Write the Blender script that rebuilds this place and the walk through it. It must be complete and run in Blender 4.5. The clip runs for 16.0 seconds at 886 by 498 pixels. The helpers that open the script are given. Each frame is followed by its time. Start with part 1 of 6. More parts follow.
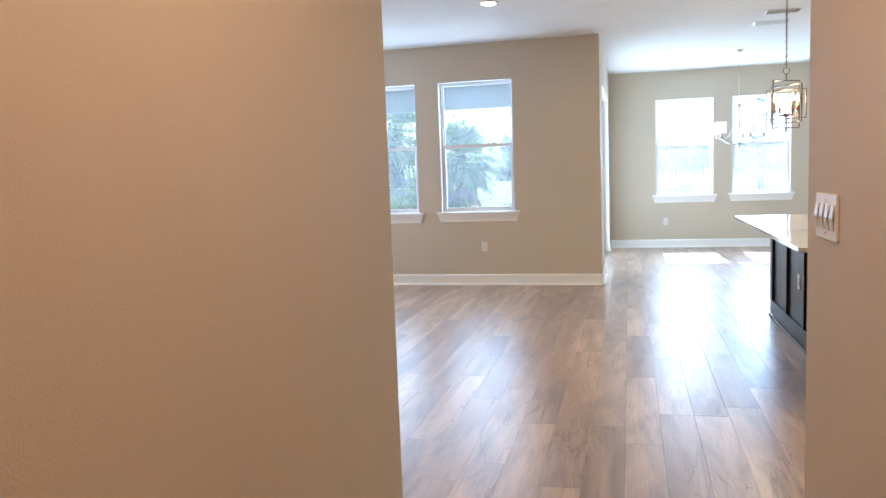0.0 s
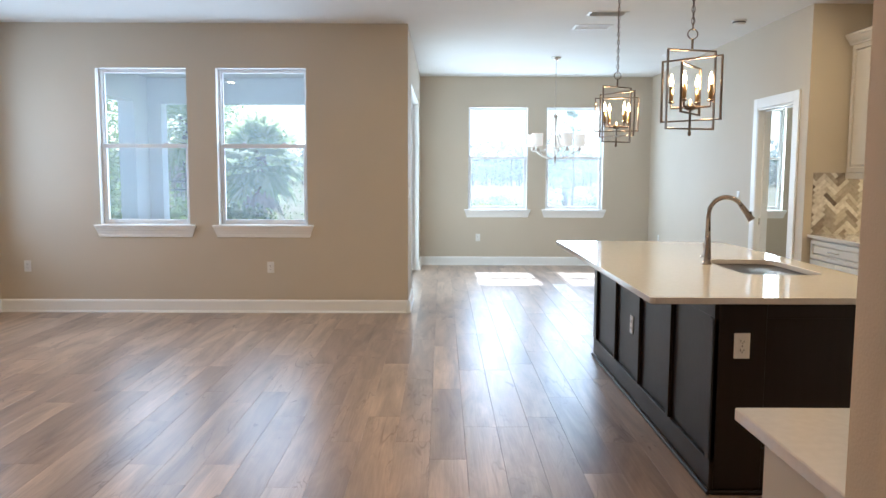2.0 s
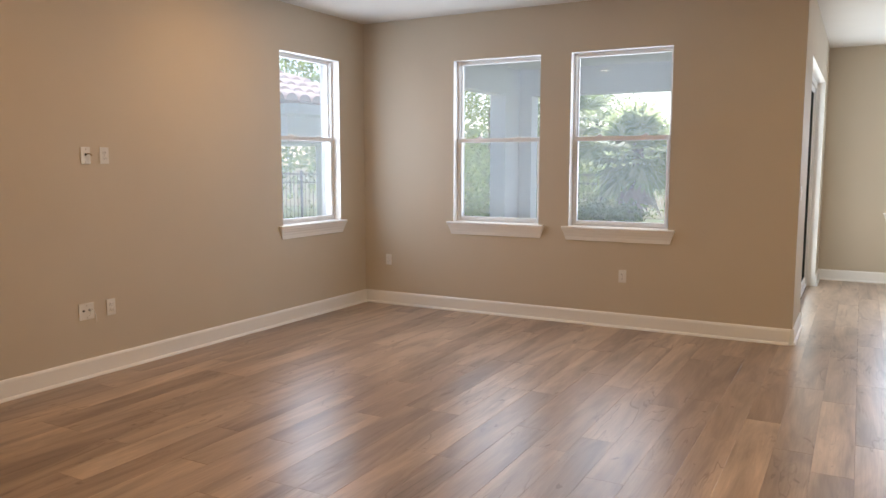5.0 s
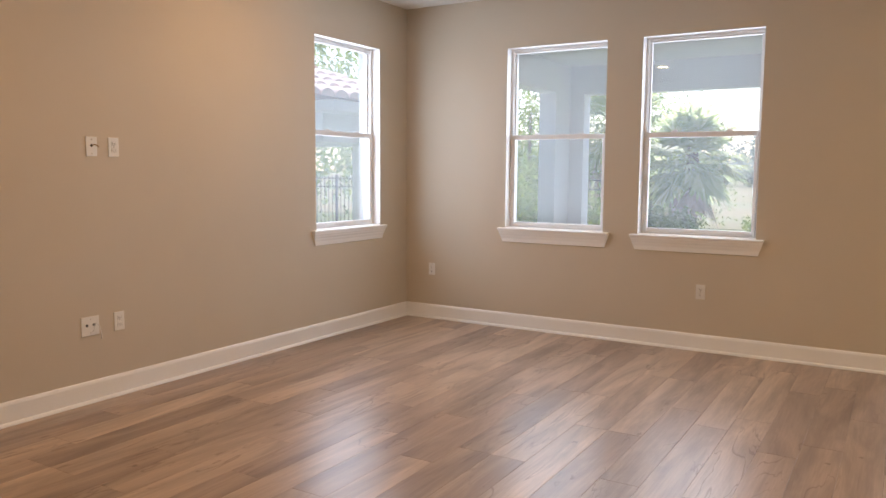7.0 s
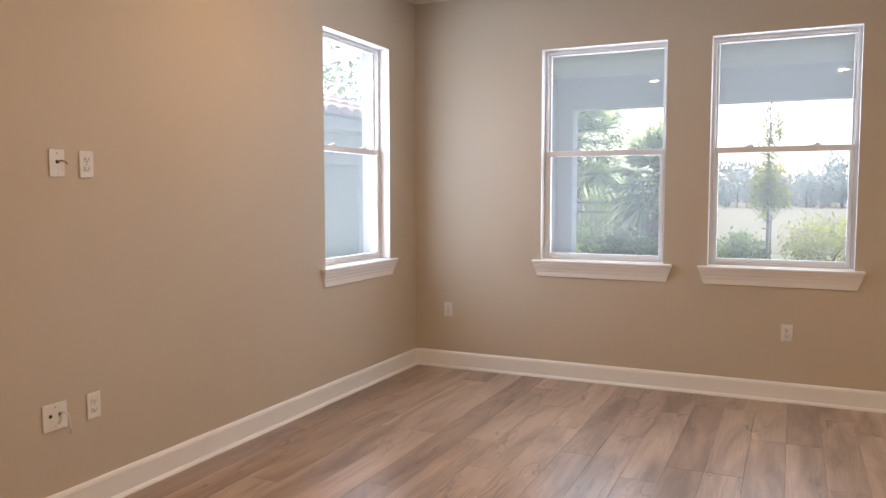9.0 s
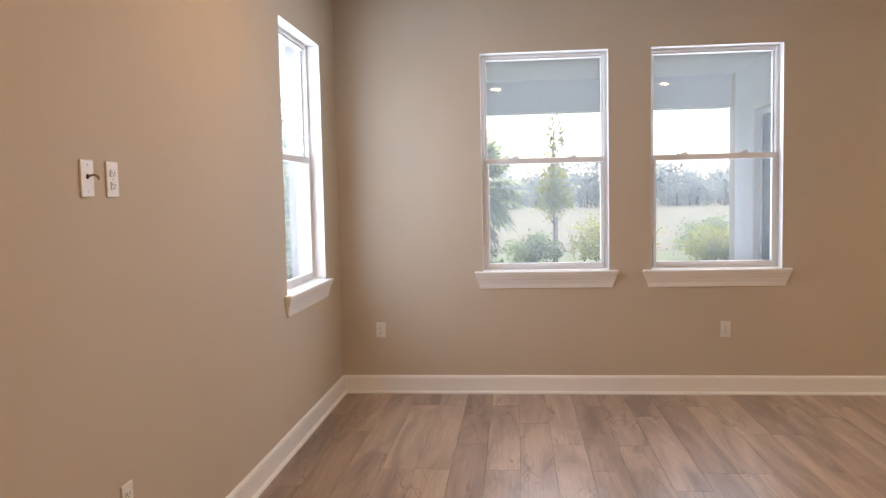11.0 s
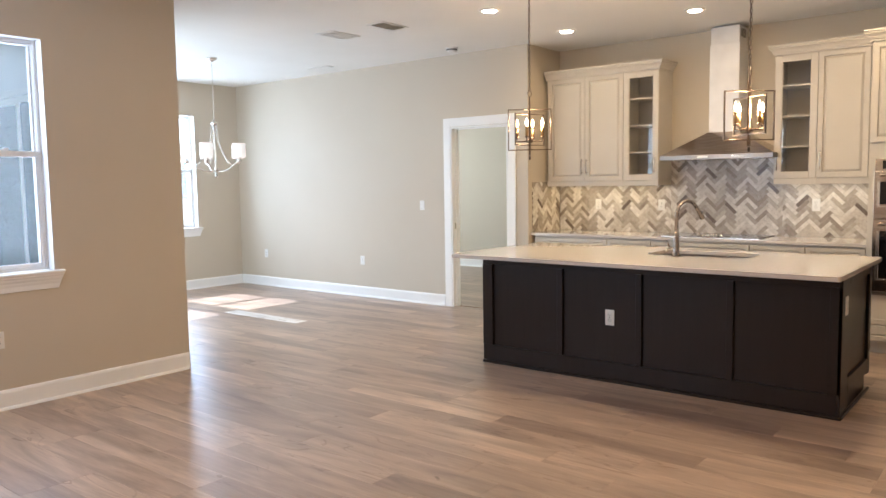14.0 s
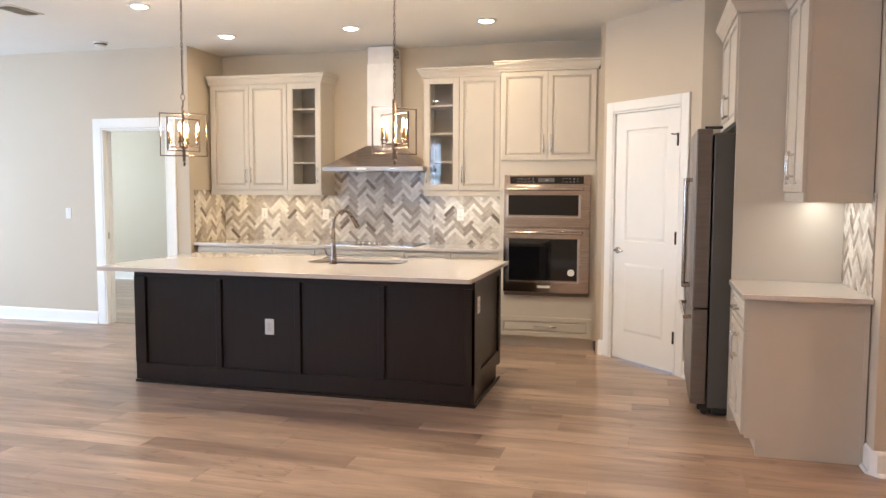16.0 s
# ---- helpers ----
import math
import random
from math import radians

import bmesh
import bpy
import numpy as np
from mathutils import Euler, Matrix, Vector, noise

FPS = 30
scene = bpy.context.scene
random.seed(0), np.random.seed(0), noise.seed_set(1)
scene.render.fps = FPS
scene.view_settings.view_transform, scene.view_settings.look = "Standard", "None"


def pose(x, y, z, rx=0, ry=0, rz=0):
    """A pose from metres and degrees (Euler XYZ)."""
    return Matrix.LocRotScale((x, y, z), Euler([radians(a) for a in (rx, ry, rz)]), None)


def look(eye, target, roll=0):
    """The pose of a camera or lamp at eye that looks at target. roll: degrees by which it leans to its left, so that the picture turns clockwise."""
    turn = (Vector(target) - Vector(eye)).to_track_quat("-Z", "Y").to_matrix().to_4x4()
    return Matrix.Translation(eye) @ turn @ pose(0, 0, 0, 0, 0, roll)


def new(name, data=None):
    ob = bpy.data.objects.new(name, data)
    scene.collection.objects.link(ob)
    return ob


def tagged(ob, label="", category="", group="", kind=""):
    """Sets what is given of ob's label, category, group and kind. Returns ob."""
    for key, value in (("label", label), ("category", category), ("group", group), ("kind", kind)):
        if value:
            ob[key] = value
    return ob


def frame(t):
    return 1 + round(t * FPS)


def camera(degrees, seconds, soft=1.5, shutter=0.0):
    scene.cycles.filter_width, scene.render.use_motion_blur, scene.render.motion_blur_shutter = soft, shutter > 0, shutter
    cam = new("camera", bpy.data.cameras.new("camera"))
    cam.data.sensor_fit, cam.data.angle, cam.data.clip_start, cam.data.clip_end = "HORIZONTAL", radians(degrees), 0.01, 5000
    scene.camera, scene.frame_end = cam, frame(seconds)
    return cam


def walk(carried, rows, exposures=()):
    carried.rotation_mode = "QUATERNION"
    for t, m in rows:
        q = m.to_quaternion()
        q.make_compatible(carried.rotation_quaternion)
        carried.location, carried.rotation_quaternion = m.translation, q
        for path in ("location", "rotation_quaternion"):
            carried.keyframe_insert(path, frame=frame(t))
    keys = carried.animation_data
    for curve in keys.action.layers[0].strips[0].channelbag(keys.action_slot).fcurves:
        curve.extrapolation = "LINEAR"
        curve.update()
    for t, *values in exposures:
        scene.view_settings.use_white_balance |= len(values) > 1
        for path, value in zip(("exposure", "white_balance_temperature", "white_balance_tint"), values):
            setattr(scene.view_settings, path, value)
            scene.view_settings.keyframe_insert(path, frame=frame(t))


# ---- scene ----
cam = camera(60.5, 16.0)
PATH = [
    (0, (0.14, 0.593, 1.422), (-0.339, 2.524, 1.219), -2.1),
    (0.5, (0.082, 0.897, 1.441), (-0.179, 2.87, 1.243), -1.5),
    (1, (0.062, 1.259, 1.46), (-0.037, 3.247, 1.271), -1.0),
    (1.5, (0.114, 1.65, 1.459), (0.103, 3.641, 1.266), -0.2),
    (2, (0.163, 1.99, 1.453), (0.165, 3.98, 1.254), 0.2),
    (2.5, (0.219, 2.328, 1.467), (0.167, 4.317, 1.27), 0.2),
    (3, (0.294, 2.626, 1.461), (0.064, 4.604, 1.268), 0.0),
    (3.5, (0.284, 2.892, 1.49), (-0.189, 4.825, 1.286), -0.2),
    (4, (0.262, 2.948, 1.49), (-0.443, 4.808, 1.282), -0.4),
    (4.5, (0.26, 2.972, 1.493), (-0.626, 4.751, 1.267), -0.2),
    (7, (-0.268, 3.642, 1.41), (-1.3, 5.343, 1.208), 0.4),
    (7.5, (-0.552, 3.858, 1.398), (-1.564, 5.574, 1.22), 1.0),
    (8, (-0.866, 4.045, 1.414), (-1.858, 5.773, 1.245), 1.1),
    (8.5, (-1.2, 4.203, 1.408), (-2.115, 5.975, 1.253), 0.5),
    (11, (-3.111, 4.211, 1.464), (-3.302, 6.197, 1.329), -1.2),
    (11.5, (-3.296, 4.211, 1.461), (-3.104, 6.197, 1.315), -1.6),
    (12, (-3.43, 4.28, 1.479), (-2.875, 6.198, 1.362), -1.4),
    (12.5, (-3.547, 4.306, 1.478), (-2.661, 6.095, 1.359), -1.1),
    (13, (-3.645, 4.356, 1.483), (-2.483, 5.976, 1.331), -1.2),
    (13.5, (-3.659, 4.355, 1.479), (-2.284, 5.796, 1.304), -1.2),
    (14, (-3.635, 4.349, 1.485), (-2.085, 5.601, 1.309), -0.9),
    (14.5, (-3.637, 4.3, 1.492), (-1.946, 5.354, 1.319), -0.7),
    (15, (-3.623, 4.249, 1.484), (-1.824, 5.108, 1.324), -0.4),
    (15.5, (-3.583, 4.211, 1.487), (-1.708, 4.889, 1.33), -0.1),
    (16, (-3.555, 4.199, 1.479), (-1.631, 4.723, 1.323), 0.2),
]
EXPOSURES = [(0.0, 1.27, 5050, 8), (1.0, 1.12, 5200, 8), (2.0, 0.92, 5300, 8), (3.0, 0.75, 5550, 9), (3.5, 0.68, 5850, 11), (4.5, 0.62, 6300, 14), (7.0, 0.79, 6350, 18),
             (8.5, 0.77, 6250, 18), (11.0, 0.75, 6300, 19), (12.0, 0.76, 5850, 15), (13.0, 0.90, 5600, 14), (14.0, 1.17, 5500, 13), (16.0, 1.50, 5250, 13)]
walk(cam, [(t, look(eye, target, roll)) for t, eye, target, roll in PATH], EXPOSURES)

# ---- world, sun and exposure ----
SUN_ELEV, SUN_TURN = 45.5, 1.0          # degrees; the sun stands over +y
world = bpy.data.worlds.new("sky_world")
scene.world = world
world.use_nodes = True
wn = world.node_tree.nodes
sky = wn.new("ShaderNodeTexSky")
sky.sky_type = "NISHITA"
sky.sun_disc = False
sky.sun_elevation = radians(SUN_ELEV)
sky.sun_rotation = radians(-SUN_TURN)
sky.air_density, sky.dust_density, sky.ozone_density = 1.0, 1.2, 1.0
world.node_tree.links.new(sky.outputs[0], wn["Background"].inputs[0])
wn["Background"].inputs[1].default_value = 0.15

sun = new("sun", bpy.data.lights.new("sun", "SUN"))
sun.data.energy, sun.data.angle, sun.data.color = 5.0, radians(0.55), (1.0, 0.97, 0.92)
sun_way = Vector((math.sin(radians(SUN_TURN)) * math.cos(radians(SUN_ELEV)),
                  -math.cos(radians(SUN_TURN)) * math.cos(radians(SUN_ELEV)), -math.sin(radians(SUN_ELEV))))
sun.matrix_world = look(Vector((0, 40, 40)), Vector((0, 40, 40)) + sun_way)


def area_lamp(name, m, w, h, watts, colour):
    lamp = new(name, bpy.data.lights.new(name, "AREA"))
    lamp.data.shape, lamp.data.size, lamp.data.size_y = "RECTANGLE", w, h
    lamp.data.energy, lamp.data.color = watts, colour
    lamp.matrix_world = m
    return lamp


def can_lamp(x, y, watts, colour):
    """The open face of a recessed can: a small disk that shines down into the room."""
    lamp = new("can_light", bpy.data.lights.new("can_light", "AREA"))
    lamp.data.shape, lamp.data.size = "DISK", 0.13
    lamp.data.energy, lamp.data.color = watts, colour
    lamp.matrix_world = look((x, y, 2.926), (x, y + 0.0001, 0))
    return lamp


DAY = (0.78, 0.90, 1.0)
WARM = (1.0, 0.735, 0.39)
AMBER = (1.0, 0.54, 0.26)
# sky light that enters by the window openings
# lamps set outside the panes also light the haze veil in the glass
for wx, ww in ((-3.354, 0.918), (-2.137, 0.914)):
    area_lamp("window_light", look((wx + ww / 2, 10.0, 1.72), (wx + ww / 2, 5.0, 1.72)), ww - 0.06, 1.45, 10, DAY)
for wx, ww in ((0.568, 0.924), (1.786, 0.895)):
    area_lamp("window_light", look((wx + ww / 2, 14.18, 1.7), (wx + ww / 2, 5.0, 1.7)), ww - 0.06, 1.45, 18, DAY)
area_lamp("window_light", look((-4.62, 8.92, 1.72), (0.0, 8.92, 1.72)), 0.84, 1.45, 13, DAY)
area_lamp("window_light", look((-0.25, 11.98, 1.25), (4.0, 11.98, 1.25)), 2.5, 2.3, 26, (0.92, 1.0, 0.94))
area_lamp("window_light", look((5.075, 14.045, 1.7), (5.075, 5.0, 1.7)), 0.84, 1.45, 38, (0.93, 1.0, 0.90))

# recessed cans that burn in the ceiling, two of them unseen and added
CANS = [(1.82, 8.20), (3.08, 8.17), (3.03, 6.87), (3.03, 5.61), (1.83, 6.93), (1.83, 5.61),
        # the pair at y 5.10 is added out of view to brighten floor and cabinets
        (-1.10, 7.66), (-3.45, 7.50), (-1.10, 5.10), (-3.35, 5.10), (0.0, 1.6)]
for cx, cy in CANS:
    if cx > 1:
        can_lamp(cx, cy, 2.2 if cx > 2.5 else (7.5 if cy < 6 else 5.0), (1.0, 0.67, 0.29) if cx > 2.5 else WARM)
    elif cy > 3:
        can_lamp(cx, cy, (7.0 if cy > 6 else 5.5) if cx < -2 else (0.8 if cy > 6 else 7.5), (1.0, 0.59, 0.24))
    else:
        can_lamp(cx, cy, 11.0, AMBER)
# the bulbs of the two pendants over the island
PEND, PEND_Z = [(1.42, 5.90), (1.42, 7.55)], 1.877
for px, py in PEND:
    lamp = new("pendant_glow", bpy.data.lights.new("pendant_glow", "POINT"))
    lamp.data.energy, lamp.data.color, lamp.data.shadow_soft_size = 9.0, (1.0, 0.66, 0.31), 0.05
    lamp.location = (px, py, PEND_Z + 0.05)
# strips under the wall cabinets
area_lamp("strip_light", look((3.93, 8.15, 1.44), (3.93, 8.15001, 0)), 0.05, 1.2, 1.4, (1.0, 0.72, 0.34))
area_lamp("strip_light", look((3.93, 5.98, 1.44), (3.93, 5.98001, 0)), 0.05, 0.7, 0.8, (1.0, 0.80, 0.50))
area_lamp("strip_light", look((1.26, 3.22, 1.44), (1.26, 3.22001, 0)), 0.5, 0.05, 0.8, (1.0, 0.84, 0.58))

# ---- materials ----
def nodes_of(name):
    m = bpy.data.materials.new(name)
    m.use_nodes = True
    return m, m.node_tree.nodes, m.node_tree.links, m.node_tree.nodes["Principled BSDF"]


def ramp_between(n, links, fac, c1, c2, lo=0.3, hi=0.7):
    r = n.new("ShaderNodeValToRGB")
    r.color_ramp.elements[0].position, r.color_ramp.elements[1].position = lo, hi
    r.color_ramp.elements[0].color, r.color_ramp.elements[1].color = (*c1, 1), (*c2, 1)
    links.new(fac, r.inputs[0])
    return r


def noise_at(n, links, scale, detail=4, stretch=(1, 1, 1), rough=0.5):
    g = n.new("ShaderNodeNewGeometry")
    mp = n.new("ShaderNodeMapping")
    mp.inputs["Scale"].default_value = stretch
    links.new(g.outputs["Position"], mp.inputs[0])
    t = n.new("ShaderNodeTexNoise")
    t.inputs["Scale"].default_value, t.inputs["Detail"].default_value, t.inputs["Roughness"].default_value = scale, detail, rough
    links.new(mp.outputs[0], t.inputs["Vector"])
    return t


def mat(name, c1, c2=None, rough=0.5, metal=0.0, scale=3.0, stretch=(1, 1, 1), bump=0.0, bump_scale=120.0,
        bump_stretch=(1, 1, 1), rough2=None, spec=0.5, coat=0.0):
    m, n, links, p = nodes_of(name)
    c2 = c2 or tuple(min(1, v * 0.93) for v in c1)
    t = noise_at(n, links, scale, 5, stretch)
    links.new(ramp_between(n, links, t.outputs["Fac"], c1, c2).outputs[0], p.inputs["Base Color"])
    p.inputs["Metallic"].default_value = metal
    p.inputs["Specular IOR Level"].default_value = spec
    p.inputs["Coat Weight"].default_value = coat
    mr = n.new("ShaderNodeMapRange")
    mr.inputs["To Min"].default_value, mr.inputs["To Max"].default_value = rough, rough if rough2 is None else rough2
    links.new(noise_at(n, links, scale * 4, 3, stretch).outputs["Fac"], mr.inputs[0])
    links.new(mr.outputs[0], p.inputs["Roughness"])
    if bump:
        b = n.new("ShaderNodeBump")
        b.inputs["Strength"].default_value, b.inputs["Distance"].default_value = bump, 0.01
        links.new(noise_at(n, links, bump_scale, 3, bump_stretch).outputs["Fac"], b.inputs["Height"])
        links.new(b.outputs[0], p.inputs["Normal"])
    return m


def glow(name, colour, strength):
    m, n, links, p = nodes_of(name)
    p.inputs["Base Color"].default_value = (*colour, 1)
    p.inputs["Emission Color"].default_value = (*colour, 1)
    p.inputs["Emission Strength"].default_value = strength
    return m


def pane_mat(name, tint=(1, 1, 1), gloss=0.9, base=0.035, film=0.0):
    """Thin glass: clear through, with a mirror share that grows at a grazing view."""
    m, n, links, p = nodes_of(name)
    n.remove(p)
    clear, shine, mix, lw = (n.new(k) for k in ("ShaderNodeBsdfTransparent", "ShaderNodeBsdfGlossy", "ShaderNodeMixShader", "ShaderNodeLayerWeight"))
    clear.inputs[0].default_value = (*tint, 1)
    shine.inputs["Roughness"].default_value = 0.01
    shine.inputs[0].default_value = (gloss, min(1, gloss * 1.06), min(1, gloss * 1.05), 1)
    lw.inputs[0].default_value = 0.5
    pw = n.new("ShaderNodeMath"); pw.operation = "POWER"; pw.inputs[1].default_value = 5.0
    mr = n.new("ShaderNodeMapRange"); mr.inputs["To Min"].default_value, mr.inputs["To Max"].default_value = base, 0.9
    links.new(lw.outputs["Facing"], pw.inputs[0])
    links.new(pw.outputs[0], mr.inputs[0])
    links.new(mr.outputs[0], mix.inputs[0])
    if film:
        # a pale veil mixed into the glass to imitate haze over the outside view
        veil, both = n.new("ShaderNodeBsdfTranslucent"), n.new("ShaderNodeMixShader")
        veil.inputs[0].default_value = (0.9, 0.93, 0.95, 1)
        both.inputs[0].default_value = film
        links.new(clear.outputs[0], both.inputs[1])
        links.new(veil.outputs[0], both.inputs[2])
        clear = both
    links.new(clear.outputs[0], mix.inputs[1])
    links.new(shine.outputs[0], mix.inputs[2])
    links.new(mix.outputs[0], n["Material Output"].inputs[0])
    return m


def plank_mat(name, per_object=True):
    """Greige oak-look planks: long grain along y, dark cracks, each plank with its own tone."""
    m, n, links, p = nodes_of(name)
    g = n.new("ShaderNodeNewGeometry")
    if per_object:
        oi = n.new("ShaderNodeObjectInfo")
        rnd = oi.outputs["Random"]
    else:
        rnd = g.outputs["Random Per Island"]
    mul = n.new("ShaderNodeMath"); mul.operation = "MULTIPLY"; mul.inputs[1].default_value = 57.0
    links.new(rnd, mul.inputs[0])
    comb = n.new("ShaderNodeCombineXYZ")
    links.new(mul.outputs[0], comb.inputs[0]); links.new(mul.outputs[0], comb.inputs[2])
    add = n.new("ShaderNodeVectorMath"); add.operation = "ADD"
    links.new(g.outputs["Position"], add.inputs[0]); links.new(comb.outputs[0], add.inputs[1])

    def grain(scale, stretch, detail, rough=0.6, dist=0.0):
        mp = n.new("ShaderNodeMapping"); mp.inputs["Scale"].default_value = stretch
        links.new(add.outputs[0], mp.inputs[0])
        t = n.new("ShaderNodeTexNoise")
        t.inputs["Scale"].default_value, t.inputs["Detail"].default_value = scale, detail
        t.inputs["Roughness"].default_value, t.inputs["Distortion"].default_value = rough, dist
        links.new(mp.outputs[0], t.inputs["Vector"])
        return t
    def times(a, b, fac=1.0):
        mx = n.new("ShaderNodeMix"); mx.data_type = "RGBA"; mx.blend_type = "MULTIPLY"; mx.inputs[0].default_value = fac
        links.new(a, mx.inputs[6]); links.new(b, mx.inputs[7])
        return mx.outputs[2]
    broad = grain(2.4, (2.6, 0.40, 1), 4, 0.6, 0.7)
    fine = grain(30, (3.2, 0.10, 1), 5, 0.65, 0.4)
    veins = grain(1.7, (3.4, 0.55, 1), 3, 0.55, 1.1)
    where = grain(1.3, (1.6, 0.6, 1), 2)
    knots = grain(6.5, (1.6, 0.75, 1), 2, 0.5, 0.8)
    tone = n.new("ShaderNodeValToRGB")
    stops = [(0.0, (0.310, 0.226, 0.174)), (0.22, (0.507, 0.405, 0.319)), (0.45, (0.399, 0.306, 0.244)), (0.65, (0.579, 0.474, 0.381)), (0.85, (0.357, 0.281, 0.234)), (1.0, (0.486, 0.374, 0.286))]
    e = tone.color_ramp.elements
    for k, (pos, c) in enumerate(stops):
        q = e[0] if k == 0 else (e[1] if k == len(stops) - 1 else e.new(pos))
        q.position, q.color = pos, (*c, 1)
    links.new(rnd, tone.inputs[0])
    col = times(tone.outputs[0], ramp_between(n, links, broad.outputs["Fac"], (0.58, 0.55, 0.525), (1.27, 1.25, 1.225), 0.30, 0.68).outputs[0])
    col = times(col, ramp_between(n, links, fine.outputs["Fac"], (0.86, 0.845, 0.83), (1.07, 1.07, 1.07), 0.34, 0.64).outputs[0])
    # thin dark growth lines that come and go, and small knots
    line = n.new("ShaderNodeValToRGB")
    e = line.color_ramp.elements
    e[0].position, e[0].color = 0.484, (1, 1, 1, 1)
    e[1].position, e[1].color = 0.500, (0.50, 0.43, 0.38, 1)
    q = e.new(0.516); q.color = (1, 1, 1, 1)
    links.new(veins.outputs["Fac"], line.inputs[0])
    gate = ramp_between(n, links, where.outputs["Fac"], (0, 0, 0), (0.85, 0.85, 0.85), 0.48, 0.58)
    mx = n.new("ShaderNodeMix"); mx.data_type = "RGBA"; mx.blend_type = "MULTIPLY"
    links.new(gate.outputs[0], mx.inputs[0]); links.new(col, mx.inputs[6]); links.new(line.outputs[0], mx.inputs[7])
    col = times(mx.outputs[2], ramp_between(n, links, knots.outputs["Fac"], (0.40, 0.33, 0.28), (1, 1, 1), 0.235, 0.29).outputs[0], 0.8)
    links.new(col, p.inputs["Base Color"])
    mr = n.new("ShaderNodeMapRange")
    mr.inputs["To Min"].default_value, mr.inputs["To Max"].default_value = 0.26, 0.40
    links.new(fine.outputs["Fac"], mr.inputs[0]); links.new(mr.outputs[0], p.inputs["Roughness"])
    p.inputs["Specular IOR Level"].default_value = 1.0
    b = n.new("ShaderNodeBump"); b.inputs["Strength"].default_value, b.inputs["Distance"].default_value = 0.12, 0.004
    links.new(fine.outputs["Fac"], b.inputs["Height"]); links.new(b.outputs[0], p.inputs["Normal"])
    return m


def tile_mat(name, per_object=True):
    """Polished marble slips in white, grey and taupe; one tone to a slip."""
    m, n, links, p = nodes_of(name)
    if per_object:
        rnd = n.new("ShaderNodeObjectInfo").outputs["Random"]
    else:
        rnd = n.new("ShaderNodeNewGeometry").outputs["Random Per Island"]
    r = n.new("ShaderNodeValToRGB")
    r.color_ramp.interpolation = "CONSTANT"
    stops = [(0.0, (0.64, 0.60, 0.55)), (0.20, (0.39, 0.345, 0.295)), (0.40, (0.54, 0.495, 0.435)), (0.58, (0.30, 0.255, 0.215)),
             (0.67, (0.72, 0.685, 0.635)), (0.84, (0.45, 0.40, 0.345)), (0.96, (0.17, 0.135, 0.11))]
    e = r.color_ramp.elements
    e[0].position, e[0].color = 0.0, (*stops[0][1], 1)
    e[1].position, e[1].color = stops[1][0], (*stops[1][1], 1)
    for pos, c in stops[2:]:
        q = e.new(pos)
        q.color = (*c, 1)
    links.new(rnd, r.inputs[0])
    v = noise_at(n, links, 28, 6, (1, 1, 1), 0.7)
    vr = ramp_between(n, links, v.outputs["Fac"], (0.80, 0.78, 0.76), (1.06, 1.06, 1.06), 0.35, 0.6)
    mx = n.new("ShaderNodeMix"); mx.data_type = "RGBA"; mx.blend_type = "MULTIPLY"; mx.inputs[0].default_value = 1.0
    links.new(r.outputs[0], mx.inputs[6]); links.new(vr.outputs[0], mx.inputs[7])
    links.new(mx.outputs[2], p.inputs["Base Color"])
    p.inputs["Roughness"].default_value = 0.22
    return m


def leaf_mat(name, c1, c2, trans=0.55):
    m, n, links, p = nodes_of(name)
    g = n.new("ShaderNodeNewGeometry")
    r = ramp_between(n, links, g.outputs["Random Per Island"], c1, c2, 0.0, 1.0)
    links.new(r.outputs[0], p.inputs["Base Color"])
    p.inputs["Roughness"].default_value = 0.55
    t = n.new("ShaderNodeBsdfTranslucent")
    links.new(r.outputs[0], t.inputs[0])
    mx = n.new("ShaderNodeMixShader"); mx.inputs[0].default_value = trans
    links.new(p.outputs[0], mx.inputs[1]); links.new(t.outputs[0], mx.inputs[2])
    links.new(mx.outputs[0], n["Material Output"].inputs[0])
    return m


M_WALL = mat("beige_wall_paint", (0.574, 0.507, 0.408), (0.549, 0.482, 0.386), 0.62, scale=0.9, bump=0.10, bump_scale=190, rough2=0.75)
M_CEIL = mat("white_ceiling_paint", (0.80, 0.79, 0.76), (0.76, 0.75, 0.72), 0.8, scale=1.2, bump=0.25, bump_scale=70)
M_TRIM = mat("white_trim_paint", (0.87, 0.865, 0.85), (0.83, 0.825, 0.81), 0.34, scale=2.0, bump=0.03, bump_scale=60, rough2=0.45)
M_VINYL = mat("white_vinyl", (0.80, 0.80, 0.80), (0.75, 0.75, 0.74), 0.4, scale=4)
M_STUCCO = mat("white_stucco", (0.79, 0.81, 0.83), (0.74, 0.76, 0.79), 0.85, scale=1.5, bump=0.5, bump_scale=55)
M_PLANK = plank_mat("oak_plank")
M_PLANKS = plank_mat("oak_planks_joined", False)
M_SUB = mat("dark_joint", (0.10, 0.075, 0.058), None, 0.9)
M_CAB = mat("cream_cabinet_paint", (0.575, 0.53, 0.465), (0.545, 0.50, 0.435), 0.38, scale=2.5, bump=0.02, bump_scale=80, rough2=0.48)
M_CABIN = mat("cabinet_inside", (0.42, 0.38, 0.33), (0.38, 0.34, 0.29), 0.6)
M_ISLAND = mat("espresso_stain", (0.0175, 0.0115, 0.0095), (0.0225, 0.0145, 0.0115), 0.30, scale=9, stretch=(3, 3, 0.25), bump=0.05, bump_scale=60, bump_stretch=(3, 3, 0.2), rough2=0.40, spec=0.28)
M_QUARTZ = mat("pale_quartz", (0.615, 0.57, 0.535), (0.58, 0.535, 0.50), 0.03, scale=45, rough2=0.09, spec=0.55)
